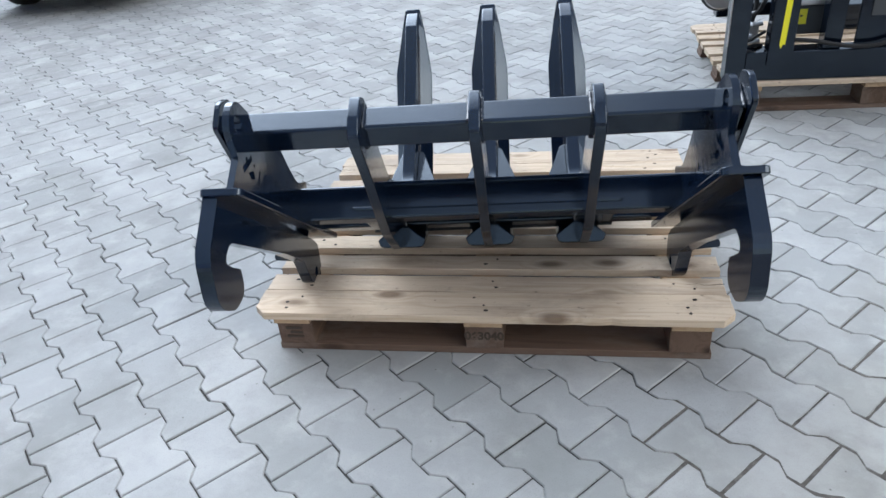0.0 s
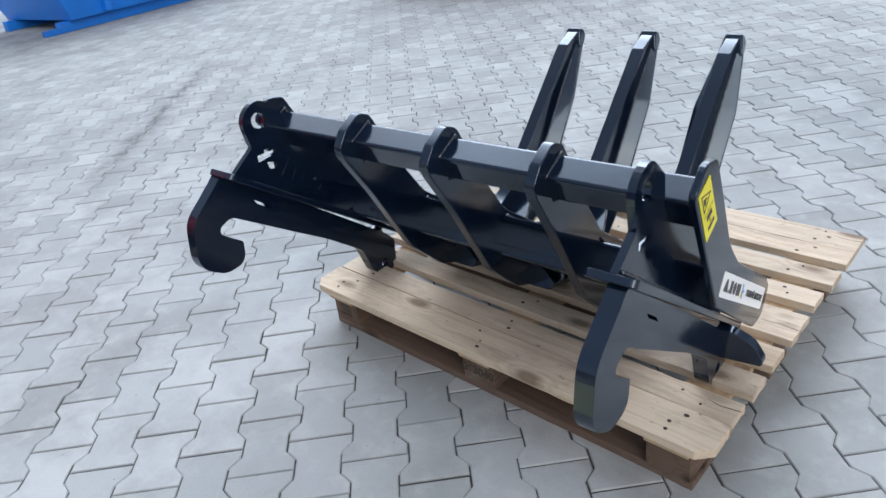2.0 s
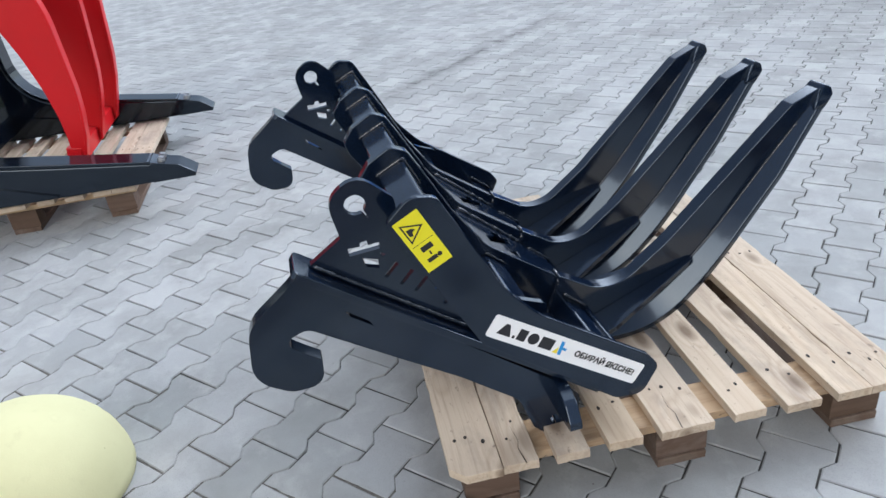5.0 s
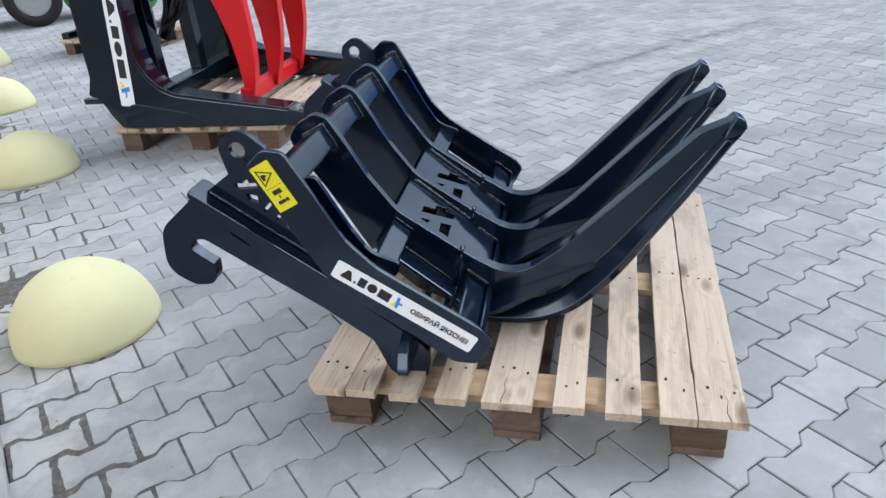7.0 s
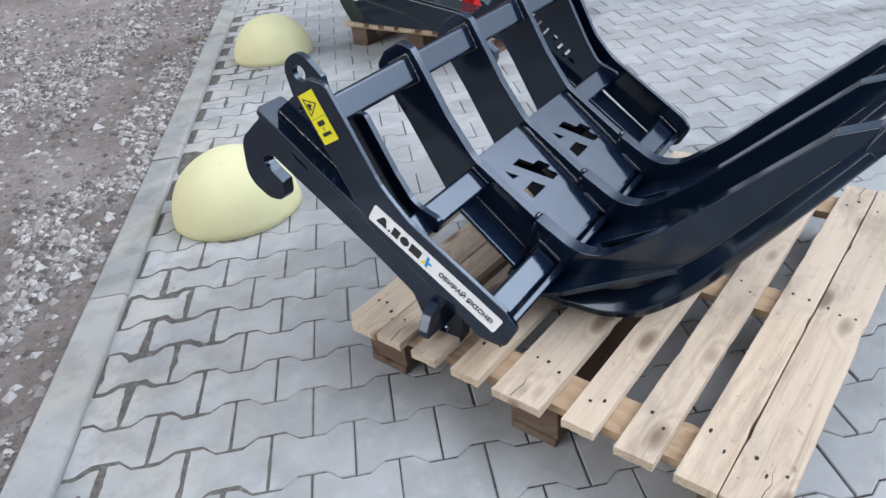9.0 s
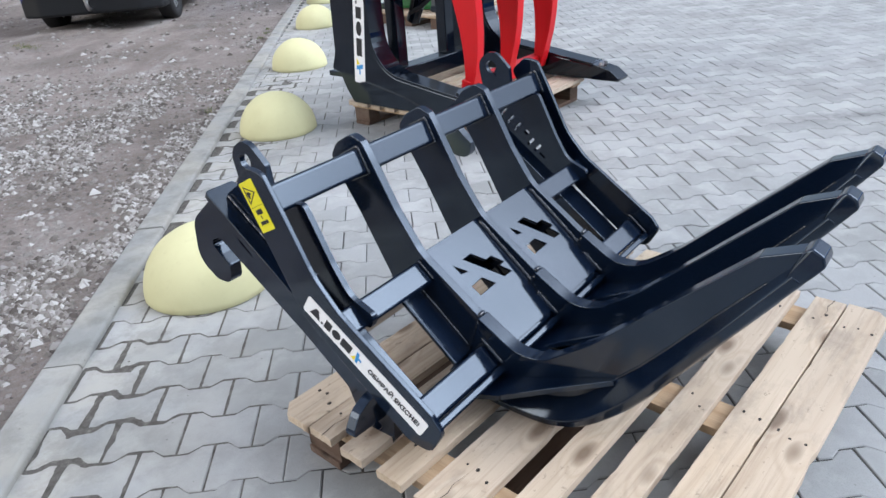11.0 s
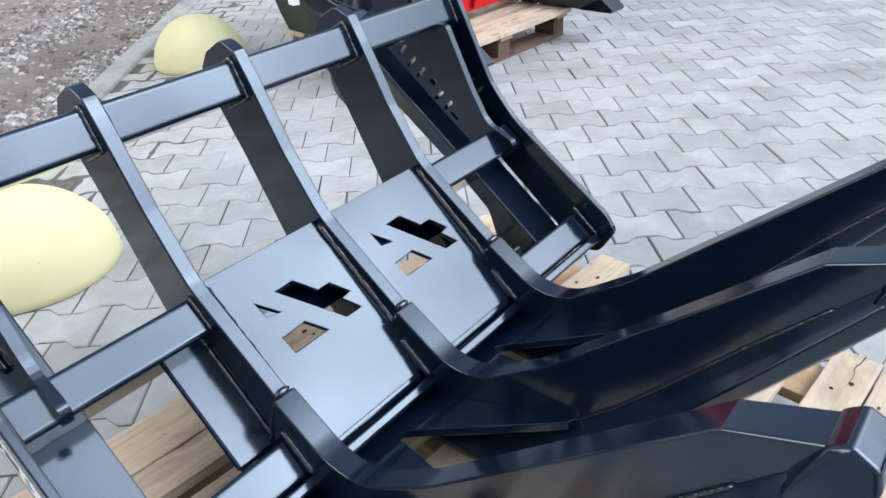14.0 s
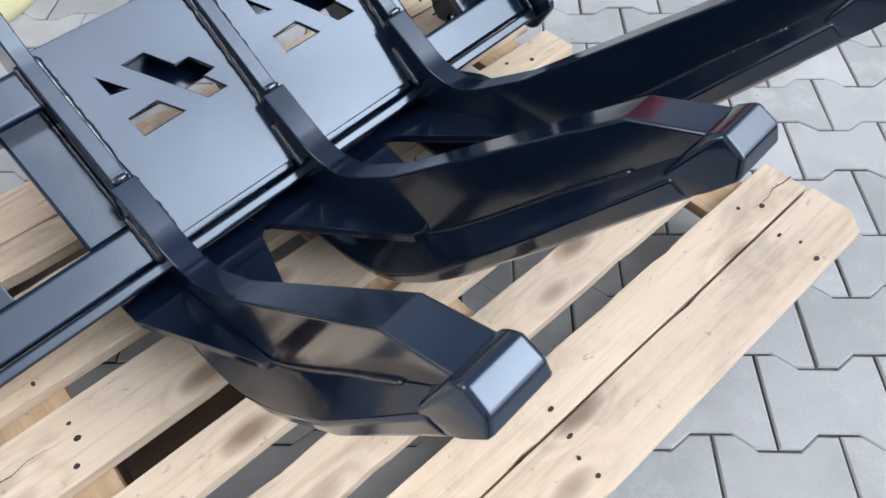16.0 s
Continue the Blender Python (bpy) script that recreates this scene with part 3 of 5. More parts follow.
def pallet(m, label):
    rng = random.Random(11)
    top = thing("wooden_pallet", m, label, "pallet")
    for i, (y0, y1) in enumerate(TOP_BOARDS):
        cut = ((-1, -1), (1, -1)) if i == 0 else ((-1, 1),) if i == 8 else ()
        x = rng.uniform(-0.004, 0.004)
        b = board("top_board", 1.208 + rng.uniform(-0.008, 0.008), y1 - y0, 0.022, (x, (y0 + y1) / 2, 0.133 + rng.uniform(-0.001, 0.001)), top, WOOD, rng.uniform(-0.004, 0.004), cut, worn=i)
        for cx in (-0.5, 0.0, 0.5):
            for k in range(2 if y1 - y0 < 0.09 else 3):
                n = new("nail", nail_mesh)
                n.parent = b
                f = (k + 0.5) / (2 if y1 - y0 < 0.09 else 3) - 0.5
                n.scale = (rng.uniform(0.7, 1.5), rng.uniform(0.6, 1.05), 1)
                n.location = (cx + rng.uniform(-0.028, 0.028) - x, f * (y1 - y0) * 0.8 + rng.uniform(-0.006, 0.006), 0.0111)
        if i in (1, 4, 7, 8):
            # a drying split running in from one end
            sx = 1 if i != 7 else -1
            pts = [(sx * (0.604 - 0.022 * k), (y1 - y0) * 0.12 * math.sin(i) + 0.0035 * math.sin(k * 2.1 + i)) for k in range(6)]
            bm = bmesh.new()
            vs = [bm.verts.new((px, py + 0.0011 * (1 - k / 5), 0.0116)) for k, (px, py) in enumerate(pts)]
            vs += [bm.verts.new((px, py - 0.0011 * (1 - k / 5) - 0.0002, 0.0116)) for k, (px, py) in reversed(list(enumerate(pts)))]
            bm.faces.new(vs)
            part("split", bm, NAIL, b)
    for cx in (-0.508, 0.0, 0.508):
        board("cross_board", 0.985, 0.098, 0.022, (cx, 0.004, 0.1108), top, WOOD_RAW, radians(90))
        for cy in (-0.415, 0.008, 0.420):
            board("block", 0.118, 0.098, 0.078, (cx, cy, 0.0609), top, WOOD_BROWN_SHADED, radians(90), bevel=0.002)
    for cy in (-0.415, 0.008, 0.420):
        board("bottom_board", 1.125, 0.112, 0.021, (0, cy, 0.0112), top, WOOD_BROWN_SHADED)
    return top


main_pallet = pallet(Matrix.Identity(4), "pale new softwood pallet with nailed slats on paving")
# ---- the fork attachment on the pallet ----
TURN, SHIFT = 3.6, -0.0125
_r = Matrix.Rotation(radians(TURN), 4, "Z")
fork = thing("fork_attachment", _r @ Matrix.Translation((SHIFT, 0, 0)), "glossy black welded steel three-tine loader fork attachment resting on a pallet", "loader attachment")

TOP_TILT = -24
E1, E2 = Vector((0.762, -0.648)), Vector((0.648, 0.762))     # down the frame's slope, and out of it


def tube(name, c, a, b, u0, u1, label="", r=0.008, tilt=0.0):
    """A square tube across the frame, centred at (v, w) = c, a along the slope and b out of it."""
    c = Vector(c)
    e1, e2 = E1.copy(), E2.copy()
    e1.rotate(Matrix.Rotation(radians(tilt), 2))
    e2.rotate(Matrix.Rotation(radians(tilt), 2))
    pts = [c + e1 * (sx * a / 2) + e2 * (sy * b / 2) for sx, sy in ((-1, -1), (1, -1), (1, 1), (-1, 1))]
    bm = side_plate(rounded([(p.x, p.y, r) for p in pts]), u0, u1)
    return part(name, bm, PAINT, fork, label)


tube("top_tube", (-0.512, 0.658), 0.062, 0.062, -0.522, 0.522, "square steel tube along the frame's top", tilt=TOP_TILT)
tube("middle_tube", (-0.3522, 0.3917), 0.060, 0.085, -0.522, 0.522)
tube("front_tube", (-0.1580, 0.2423), 0.061, 0.052, -0.522, 0.522)
tube("front_lip", (-0.119, 0.2250), 0.018, 0.040, -0.522, 0.522, r=0.005)

_e1, _e2 = E1.copy(), E2.copy()
_e1.rotate(Matrix.Rotation(radians(TOP_TILT), 2))
_e2.rotate(Matrix.Rotation(radians(TOP_TILT), 2))
TOP_RING = [Vector((-0.512, 0.658)) + _e1 * (0.0325 * sx) + _e2 * (0.0325 * sy) for sx, sy in ((-1, -1), (-1, 1), (1, 1), (1, -1))]
PITCH = 0.247
FRAME = lambda v: 0.348 - 0.85 * (v + 0.228)
NRM = Vector((0, 0.85, 1)).normalized()


def on_frame(u, v, lift):
    return Vector((u, v, FRAME(v))) + NRM * lift


CUT = [[(0.147, -0.299), (0.113, -0.300), (0.087, -0.274), (0.063, -0.274), (0.042, -0.252), (0.062, -0.250), (0.043, -0.228), (0.075, -0.228)],
       [(0.186, -0.299), (0.184, -0.279), (0.161, -0.276)],
       [(0.184, -0.249), (0.138, -0.251), (0.115, -0.228), (0.181, -0.227)]]
for k in range(2):
    du = -PITCH * k
    bm = plate([(0.2345 + du, -0.352), (0.0125 + du, -0.352), (0.0125 + du, -0.122), (0.2345 + du, -0.122)], -0.010, 0.0, on_frame,
               [[(u + du, v) for u, v in h] for h in CUT])
    part("cover_plate", bm, PAINT, fork, "flat cover plate with a cut-out emblem", 0.0012)
    bm = plate([(0.2345 + du, -0.352), (0.0125 + du, -0.352), (0.0125 + du, -0.257), (0.2345 + du, -0.257)], -0.066, -0.058, on_frame)
    part("backing_plate", bm, PAINT, fork, "dark backing plate behind the cut-out")
    part("weld_bead", bead([on_frame(0.2345 + du, -0.345, 0.002), on_frame(0.2345 + du, -0.124, 0.002)], 0.0072, k), WELD, fork)
    part("weld_bead", bead([on_frame(0.0125 + du, -0.345, 0.002), on_frame(0.0125 + du, -0.124, 0.002)], 0.0072, k + 5), WELD, fork)

# each tine: a rib that carries the frame, welded to a plate twice as thick that runs out to the tip
RIB = rounded([(-0.566, 0.702, 0.02), (-0.518, 0.728, 0.022), (-0.486, 0.714, 0.02), (-0.459, 0.666, 0.03), (-0.405, 0.562, 0.1), (-0.340, 0.464, 0.12), (-0.190, 0.353, 0.1), (-0.130, 0.312),
               (-0.150, 0.200), (-0.225, 0.192, 0.03), (-0.310, 0.232, 0.05), (-0.415, 0.338, 0.03), (-0.517, 0.531), (-0.583, 0.640, 0.01), (-0.592, 0.668, 0.02)])
for s in (-1, 1):
    bm = plate([(s * 0.2592, -0.348), (s * 0.328, -0.348), (s * 0.328, -0.160), (s * 0.2592, -0.160)], -0.070, -0.058, on_frame)
    part("side_strip", bm, PAINT, fork, "strip plate welded along the outer rib", 0.005)
    part("weld_bead", bead([on_frame(s * 0.2615, -0.335, -0.056), on_frame(s * 0.2615, -0.170, -0.056)], 0.0048, 12 + s), WELD, fork)
WEB = rounded([(-0.176, 0.3465, 0.004), (-0.045, 0.264, 0.14), (0.100, 0.373, 0.2), (0.391, 0.651, 0.01), (0.464, 0.680, 0.003), (0.478, 0.662), (0.468, 0.640), (0.372, 0.508), (0.235, 0.318, 0.1), (0.155, 0.230, 0.12),
               (0.085, 0.182, 0.1), (0.0, 0.160, 0.1), (-0.120, 0.170, 0.1), (-0.215, 0.192, 0.02)])
RIB_T, WEB_T = 0.0118, 0.0188
CAP_PATH = [(-0.238, 0.192, 1.26), (-0.165, 0.164, 1.20), (-0.110, 0.150, 1.12), (-0.04, 0.1455, 1.08), (0.014, 0.149, 1.08), (0.055, 0.160, 1.08), (0.095, 0.178, 1.08), (0.130, 0.202, 1.08),
            (0.165, 0.234, 1.08), (0.205, 0.276, 1.08), (0.250, 0.332, 1.08), (0.300, 0.402, 1.08), (0.362, 0.489, 1.10), (0.372, 0.503, 1.075), (0.436, 0.588, 0.78), (0.464, 0.625, 0.655)]


def keel_height(v):
    """How far the keel's folded sides climb the web above its underside."""
    return 0.060 - 0.015 * max(0.0, min(1.0, (v - 0.20) / 0.11)) - 0.014 * max(0.0, min(1.0, (v - 0.31) / 0.15))


def cap_mesh(u):
    secs, fine = [], []
    pts = [Vector(p) for p in CAP_PATH]
    for i in range(len(pts) - 1):
        p0, p1, p2, p3 = pts[max(i - 1, 0)], pts[i], pts[i + 1], pts[min(i + 2, len(pts) - 1)]
        steps = 4 if p1.x < 0.3 else 1
        for j in range(steps):
            t = j / steps
            fine.append(0.5 * ((2 * p1) + (p2 - p0) * t + (2 * p0 - 5 * p1 + 4 * p2 - p3) * t * t + (3 * p1 - p0 - 3 * p2 + p3) * t ** 3))
    fine.append(pts[-1])
    n = len(fine)
    for i, (v, w, k) in enumerate(fine):
        a, b = fine[max(i - 1, 0)], fine[min(i + 1, n - 1)]
        d = Vector((b[0] - a[0], b[1] - a[1])).normalized()
        nv = Vector((-d.y, d.x))
        fold, root = keel_height(v), WEB_T + 0.001
        sec = []
        for x, h in ((-0.040 * k, 0), (0.040 * k, 0), (0.049 * k, 0.005), (0.054 * k, 0.022), (root, fold), (-root, fold), (-0.054 * k, 0.022), (-0.049 * k, 0.005)):
            p = Vector((v, w)) + nv * h
            sec.append((u + x, p.x, p.y))
        secs.append(sec)
    return sweep(None, secs)


def nose_mesh(u):
    """A plate folded over the tine's end: as wide as the keel below, drawn in to a ridge that stands above the web."""
    bm = bmesh.new()
    for v, w, k in ((0.4560, 0.6180, 0.0262), (0.4500, 0.6225, 0.0325), (0.4360, 0.6330, 0.0350), (0.4625, 0.6240, 0.0268), (0.4760, 0.6420, 0.0290), (0.4885, 0.6600, 0.0270), (0.4840, 0.6760, 0.0240), (0.4650, 0.6860, 0.0230), (0.4530, 0.6765, 0.0210)):
        for q in (-1, 1):
            bm.verts.new((u + q * k, v, w))
    bmesh.ops.convex_hull(bm, input=bm.verts[:])
    bmesh.ops.dissolve_limit(bm, angle_limit=radians(4), verts=bm.verts[:], edges=bm.edges[:])
    return bm


for k in range(3):
    u = PITCH * (k - 1)
    t = part("tine", side_plate(WEB, u - WEB_T, u + WEB_T), PAINT, fork, "thick curved steel tine plate reaching out to its tip", 0.0035, "folds")
    part("rib", side_plate(RIB, u - RIB_T, u + RIB_T), PAINT, t, "rib plate carried up round the top tube", 0.0028, "folds")
    part("keel", cap_mesh(u), PAINT, t, "folded keel along the tine's underside", 0.004, "folds")
    part("tip", nose_mesh(u), PAINT, t, "blunt folded tip", 0.0065, True)
    for s in (-1, 1):
        outer = (k == 0 and s < 0) or (k == 2 and s > 0)
        outline = rounded([(WEB_T, -0.140), (0.095, -0.140), (0.095, -0.072, 0.012), (0.066, 0.028), (0.030, 0.158, 0.007), (WEB_T, 0.166)] if outer else
                          [(WEB_T, -0.140), (0.1232, -0.140), (0.1232, -0.088), (0.1155, -0.080, 0.006), (0.034, 0.148, 0.006), (WEB_T, 0.156)])
        bm = plate(outline, -0.012, 0.0, lambda x, y, z: (u + s * x, y - 0.40 * z, 0.213 + 0.40 * (y + 0.1) + z))
        part("gusset", bm, PAINT, t, "triangular stiffening plate", 0.0015)
        seam = []
        for (v0, w0, _), (v, w, _), (v2, w2, _) in zip(CAP_PATH[7:], CAP_PATH[8:-1], CAP_PATH[9:]):
            out = Vector((w0 - w2, v2 - v0)).normalized() * keel_height(v)
            seam.append((u + s * (WEB_T + 0.0012), v + out.x, w + out.y))
        part("weld_bead", bead(seam, 0.0026, 20 + k + 3 * s), WELD, t)
        # the joint between rib and tine
        part("weld_bead", bead([(u + s * (RIB_T + 0.003), -0.176, 0.338), (u + s * (RIB_T + 0.002), -0.205, 0.255), (u + s * (RIB_T + 0.002), -0.224, 0.205)], 0.0068, 25 + k + 3 * s), WELD, t)
        part("weld_bead", bead([(u + s * (RIB_T + 0.0018), q.x, q.y) for q in TOP_RING], 0.0042, 40 + k + 5 * s), WELD, t)
        part("weld_bead", bead([(u + s * (RIB_T + 0.0018), -0.345, 0.447), (u + s * (RIB_T + 0.0018), -0.30, 0.408)], 0.004, 60 + k + 5 * s), WELD, t)
        part("weld_bead", bead([(u + s * (WEB_T + 0.0015), -0.168, 0.296), (u + s * (WEB_T + 0.0015), -0.108, 0.246)], 0.0062, 70 + k + 5 * s), WELD, t)
    part("weld_bead", bead([(u - RIB_T, -0.178, 0.347), (u + RIB_T, -0.178, 0.347)], 0.0052, 33 + k), WELD, t)
    part("weld_bead", bead([(u + RIB_T + 0.0025, -0.19, 0.222), (u + RIB_T + 0.0025, -0.31, 0.335)], 0.004, 30 + k), WELD, t)

OUTER = rounded([(-0.582, 0.698, 0.016), (-0.537, 0.739, 0.03), (-0.491, 0.731, 0.022), (-0.449, 0.650, 0.08), (-0.386, 0.522, 0.18), (-0.325, 0.453, 0.15), (-0.098, 0.293, 0.02), (-0.072, 0.258, 0.02),
                 (-0.108, 0.194, 0.03), (-0.168, 0.200, 0.03), (-0.436, 0.413, 0.02)])
INNER = rounded([(-0.716, 0.622), (-0.655, 0.662), (-0.667, 0.734, 0.04), (-0.612, 0.774, 0.042), (-0.553, 0.718, 0.01), (-0.548, 0.650, 0.005), (-0.490, 0.6485, 0.004), (-0.452, 0.648, 0.014), (-0.392, 0.525, 0.15), (-0.352, 0.458, 0.07),
                 (-0.284, 0.430, 0.012), (-0.296, 0.398, 0.012), (-0.345, 0.395, 0.01), (-0.430, 0.392), (-0.7, 0.605)])
EYE = [p for i, p in enumerate(circle(-0.620, 0.718, 0.0185, 24)) if i not in (20, 21, 22)]
EYE[20:20] = [Vector((-0.6105, 0.7005)), Vector((-0.603, 0.689)), Vector((-0.6005, 0.6905)), Vector((-0.6065, 0.7045))]
HOOK = rounded([(-0.740, 0.622, 0.012), (-0.762, 0.602, 0.05), (-0.842, 0.540, 0.07), (-0.858, 0.430, 0.07), (-0.796, 0.388, 0.05), (-0.736, 0.390, 0.035), (-0.730, 0.444, 0.006), (-0.758, 0.466, 0.02), (-0.792, 0.496, 0.026),
                (-0.745, 0.516, 0.026), (-0.582, 0.399), (-0.479, 0.326), (-0.367, 0.234, 0.03), (-0.338, 0.150, 0.03), (-0.290, 0.100, 0.035), (-0.242, 0.130, 0.03), (-0.235, 0.205), (-0.26, 0.236), (-0.50, 0.432)])
SLOT = [(-0.672, 0.534), (-0.634, 0.503), (-0.628, 0.491), (-0.666, 0.521)]
FLANGE_D = Vector((0.77, -0.638))


def slanted(v, w, a, b):
    """A slanted slot in the letter plate."""
    d, n = FLANGE_D, Vector((0.638, 0.77))
    c = Vector((v, w))
    return [c - d * a / 2 - n * b / 2, c + d * a / 2 - n * b / 2, c + d * (a / 2 + b * 0.1) + n * b / 2, c + d * (-a / 2 + b * 0.1) + n * b / 2]


def l_at(k, h=0.0):
    return Vector((-0.640, 0.640)) + FLANGE_D * k + Vector((0.638, 0.77)) * h


def l_shape(*points):
    return [l_at(k, h) for k, h in points]


SLOTS = [l_shape((-0.004, -0.004), (0.006, -0.016), (0.046, 0.022), (0.038, 0.032), (0.024, 0.018), (0.017, 0.024), (0.009, 0.016), (0.012, 0.009)), l_shape((0.028, -0.008), (0.044, -0.020), (0.066, -0.012), (0.054, 0.002)),
         l_shape((0.050, 0.014), (0.058, 0.009), (0.061, 0.018)), slanted(*l_at(0.085, -0.006), 0.007, 0.034),
         slanted(*l_at(0.118, -0.006), 0.007, 0.034), slanted(*l_at(0.150, -0.006), 0.007, 0.034), slanted(*l_at(0.186, 0.004), 0.014, 0.014), slanted(*l_at(0.214, -0.008), 0.008, 0.030),
         slanted(*l_at(0.244, -0.006), 0.008, 0.030), slanted(*l_at(0.272, -0.012), 0.022, 0.008)]
for s in (-1, 1):
    part("outer_plate", side_plate(OUTER, s * 0.527, s * 0.540), PAINT, fork, "bent outer side plate with rounded end", 0.0025)
    part("bracket_plate", side_plate(INNER, s * 0.466, s * 0.480, [EYE] + SLOTS), PAINT, fork, "bracket plate with a lifting eye and cut-out slots", 0.0015)
    part("hook_plate", side_plate([p + Vector((0, 0.0 if s > 0 else 0.005)) for p in HOOK], 0.476 if s > 0 else -0.517, 0.508 if s > 0 else -0.487, [SLOT, circle(-0.289, 0.157, 0.013)]), PAINT, fork, "thick hook plate for the loader's carrier", 0.003)
    fl = plate(rounded([(0.438, 0.0, 0.012), (0.522, 0.0, 0.012), (0.522, 0.690), (0.438, 0.690)]), -0.0075, 0.0075,
               lambda x, y, z: (s * x, -0.746 + 0.797 * y + 0.604 * z, 0.633 - 0.604 * y + 0.797 * z))
    part("flange", fl, PAINT, fork, "flange strip along the hook plate's top", 0.002)
    cres = rounded([(0.497, 0.262), (0.535, 0.262, 0.03), (0.574, 0.246, 0.04), (0.598, 0.210, 0.02), (0.596, 0.197, 0.006), (0.497, 0.188)])
    part("stop_plate", plate(cres, -0.013, 0.013, lambda x, y, z: (s * x, -0.280 + z, y)), PAINT, fork, "rounded stop plate across the hook plate", 0.002)
    part("weld_bead", bead([(s * 0.483, -0.71, 0.622), (s * 0.483, -0.44, 0.417)], 0.005, 80 + s), WELD, fork)
    part("weld_bead", bead([(s * 0.524, q.x, q.y) for q in TOP_RING], 0.0045, 90 + s), WELD, fork)
    part("weld_bead", bead([(s * 0.518, -0.168, 0.294), (s * 0.518, -0.108, 0.244)], 0.004, 95 + s), WELD, fork)


# ---- stickers on the outer plate ----
def quad_place(origin, ax, ay, u):
    o, ax, ay = Vector(origin), Vector(ax), Vector(ay)
    return lambda x, y, z: (u + z, o.x + ax.x * x + ay.x * y, o.y + ax.y * x + ay.y * y)


def rect(x0, y0, x1, y1, r=0.0):
    return rounded([(x0, y0, r), (x1, y0, r), (x1, y1, r), (x0, y1, r)])


def brand_sticker(parent, place, length, width, stretch=1.0):
    """White film with dark plain shapes, a two-colour mark, and a line of lettering; place(x, y, lift)."""
    st = part("brand_sticker", plate(rect(0, 0, length, width, 0.006), 0.0003, 0.001, place), WHITE_FILM, parent, "white sticker with dark blocks and a blue and yellow mark")
    flat, h = place, width
    x = h * 0.42
    place = lambda a, b, c: flat(a * stretch, b, c)
    for outline in ([(0, .25), (.26, .75), (.46, .75), (.72, .25)], [(.80, .25), (.92, .25), (.92, .38), (.80, .38)],
                    [(1.02, .25), (1.02, .75), (1.46, .75), (1.46, .25)], [(2.22, .25), (2.22, .75), (2.92, .75), (2.92, .25)]):
        part("print", plate([(x + a * h, b * h) for a, b in outline], 0.0012, 0.0015, place), INK, st)
    disc = [(x + (1.84 + .28 * math.cos(a)) * h, (.5 + .25 * math.sin(a)) * h) for a in [math.tau * i / 20 for i in range(20)]]
    part("print", plate(disc, 0.0012, 0.0015, place), INK, st)
    part("print", plate([(x + 3.02 * h, .22 * h), (x + 3.30 * h, .22 * h), (x + 3.24 * h, .52 * h)], 0.0012, 0.0015, place), SUN_INK, st)
    part("print", plate([(x + 3.22 * h, .80 * h), (x + 3.40 * h, .80 * h), (x + 3.44 * h, .56 * h), (x + 3.66 * h, .56 * h), (x + 3.66 * h, .44 * h), (x + 3.46 * h, .44 * h), (x + 3.50 * h, .20 * h), (x + 3.34 * h, .20 * h)], 0.0012, 0.0015, place), BLUE_INK, st)
    return st


wx = Vector((-0.1045 + 0.4055, 0.2685 - 0.4765))
wl = wx.length
wx.normalize()
wy = Vector((-wx.y, wx.x))
worg = Vector((-0.4055, 0.4765)) - wy * 0.049
place_w = quad_place(worg, wx, wy, 0.540)
sticker = brand_sticker(fork, place_w, wl, 0.049, 0.88)
p0 = Vector(place_w(0.274, 0.0235, 0.0016))
m = Matrix(((0, 0, 1, p0.x), (wx.x, wy.x, 0, p0.y), (wx.y, wy.y, 0, p0.z), (0, 0, 0, 1)))
words("ОБИРАЙ ЯКІСНЕ!", 0.0178, "slogan", INK, sticker, m)

yx = Vector((0.0505, -0.102))
yl = yx.length
yx.normalize()
yy = Vector((-yx.y, yx.x))
place_y = quad_place(Vector((-0.526, 0.717)) - yy * 0.050, yx, yy, 0.540)
warn = part("warning_sticker", plate(rect(0, 0, yl, 0.050, 0.002), 0.0003, 0.001, place_y), YELLOW_FILM, fork, "yellow warning sticker with a triangle and figures")
tri = [(0.008, 0.008), (0.050, 0.008), (0.029, 0.043)]
part("print", plate(tri, 0.0012, 0.0015, place_y, [[(0.0125, 0.0106), (0.0455, 0.0106), (0.029, 0.0375)]]), INK, warn)
part("print", plate([(0.022, 0.013), (0.036, 0.013), (0.038, 0.019), (0.031, 0.021), (0.029, 0.028), (0.024, 0.022)], 0.0012, 0.0015, place_y), INK, warn)
part("print", plate(rect(0.064, 0.014, 0.075, 0.036), 0.0012, 0.0015, place_y), INK, warn)
part("print", plate(rect(0.078, 0.023, 0.086, 0.026), 0.0012, 0.0015, place_y), INK, warn)
part("print", plate(rect(0.090, 0.012, 0.098, 0.031), 0.0012, 0.0015, place_y), INK, warn)
part("print", plate([Vector((0.094 + 0.0045 * math.cos(a), 0.036 + 0.0045 * math.sin(a))) for a in [math.tau * i / 10 for i in range(10)]], 0.0012, 0.0015, place_y), INK, warn)
part("print", plate(rect(0.0565, 0.004, 0.0572, 0.046), 0.0012, 0.0015, place_y), INK, warn)


# ---- the log grab beside it, on a second pallet ----
copy_thing(main_pallet, pose(-1.955, -2.040, 0.0, 0, 0, 1.5) @ Matrix.Diagonal((0.90, 1.0, 1.0, 1.0)))["label"] = "worn softwood pallet under the log grab"
GB = Vector((-1.95, -1.95, 0.146))
grab = thing("log_grab", Matrix.Translation(GB + Vector((0.060, -0.078, 0))) @ Matrix.Rotation(radians(1.9), 4, "Z"), "black loader log grab with red curved clamp arms on a pallet", "loader attachment")


def gside(outline, x0, x1, holes=()):
    return plate(outline, x0, x1, lambda y, z, x: (x - GB.x, y - GB.y, z - GB.z), holes)


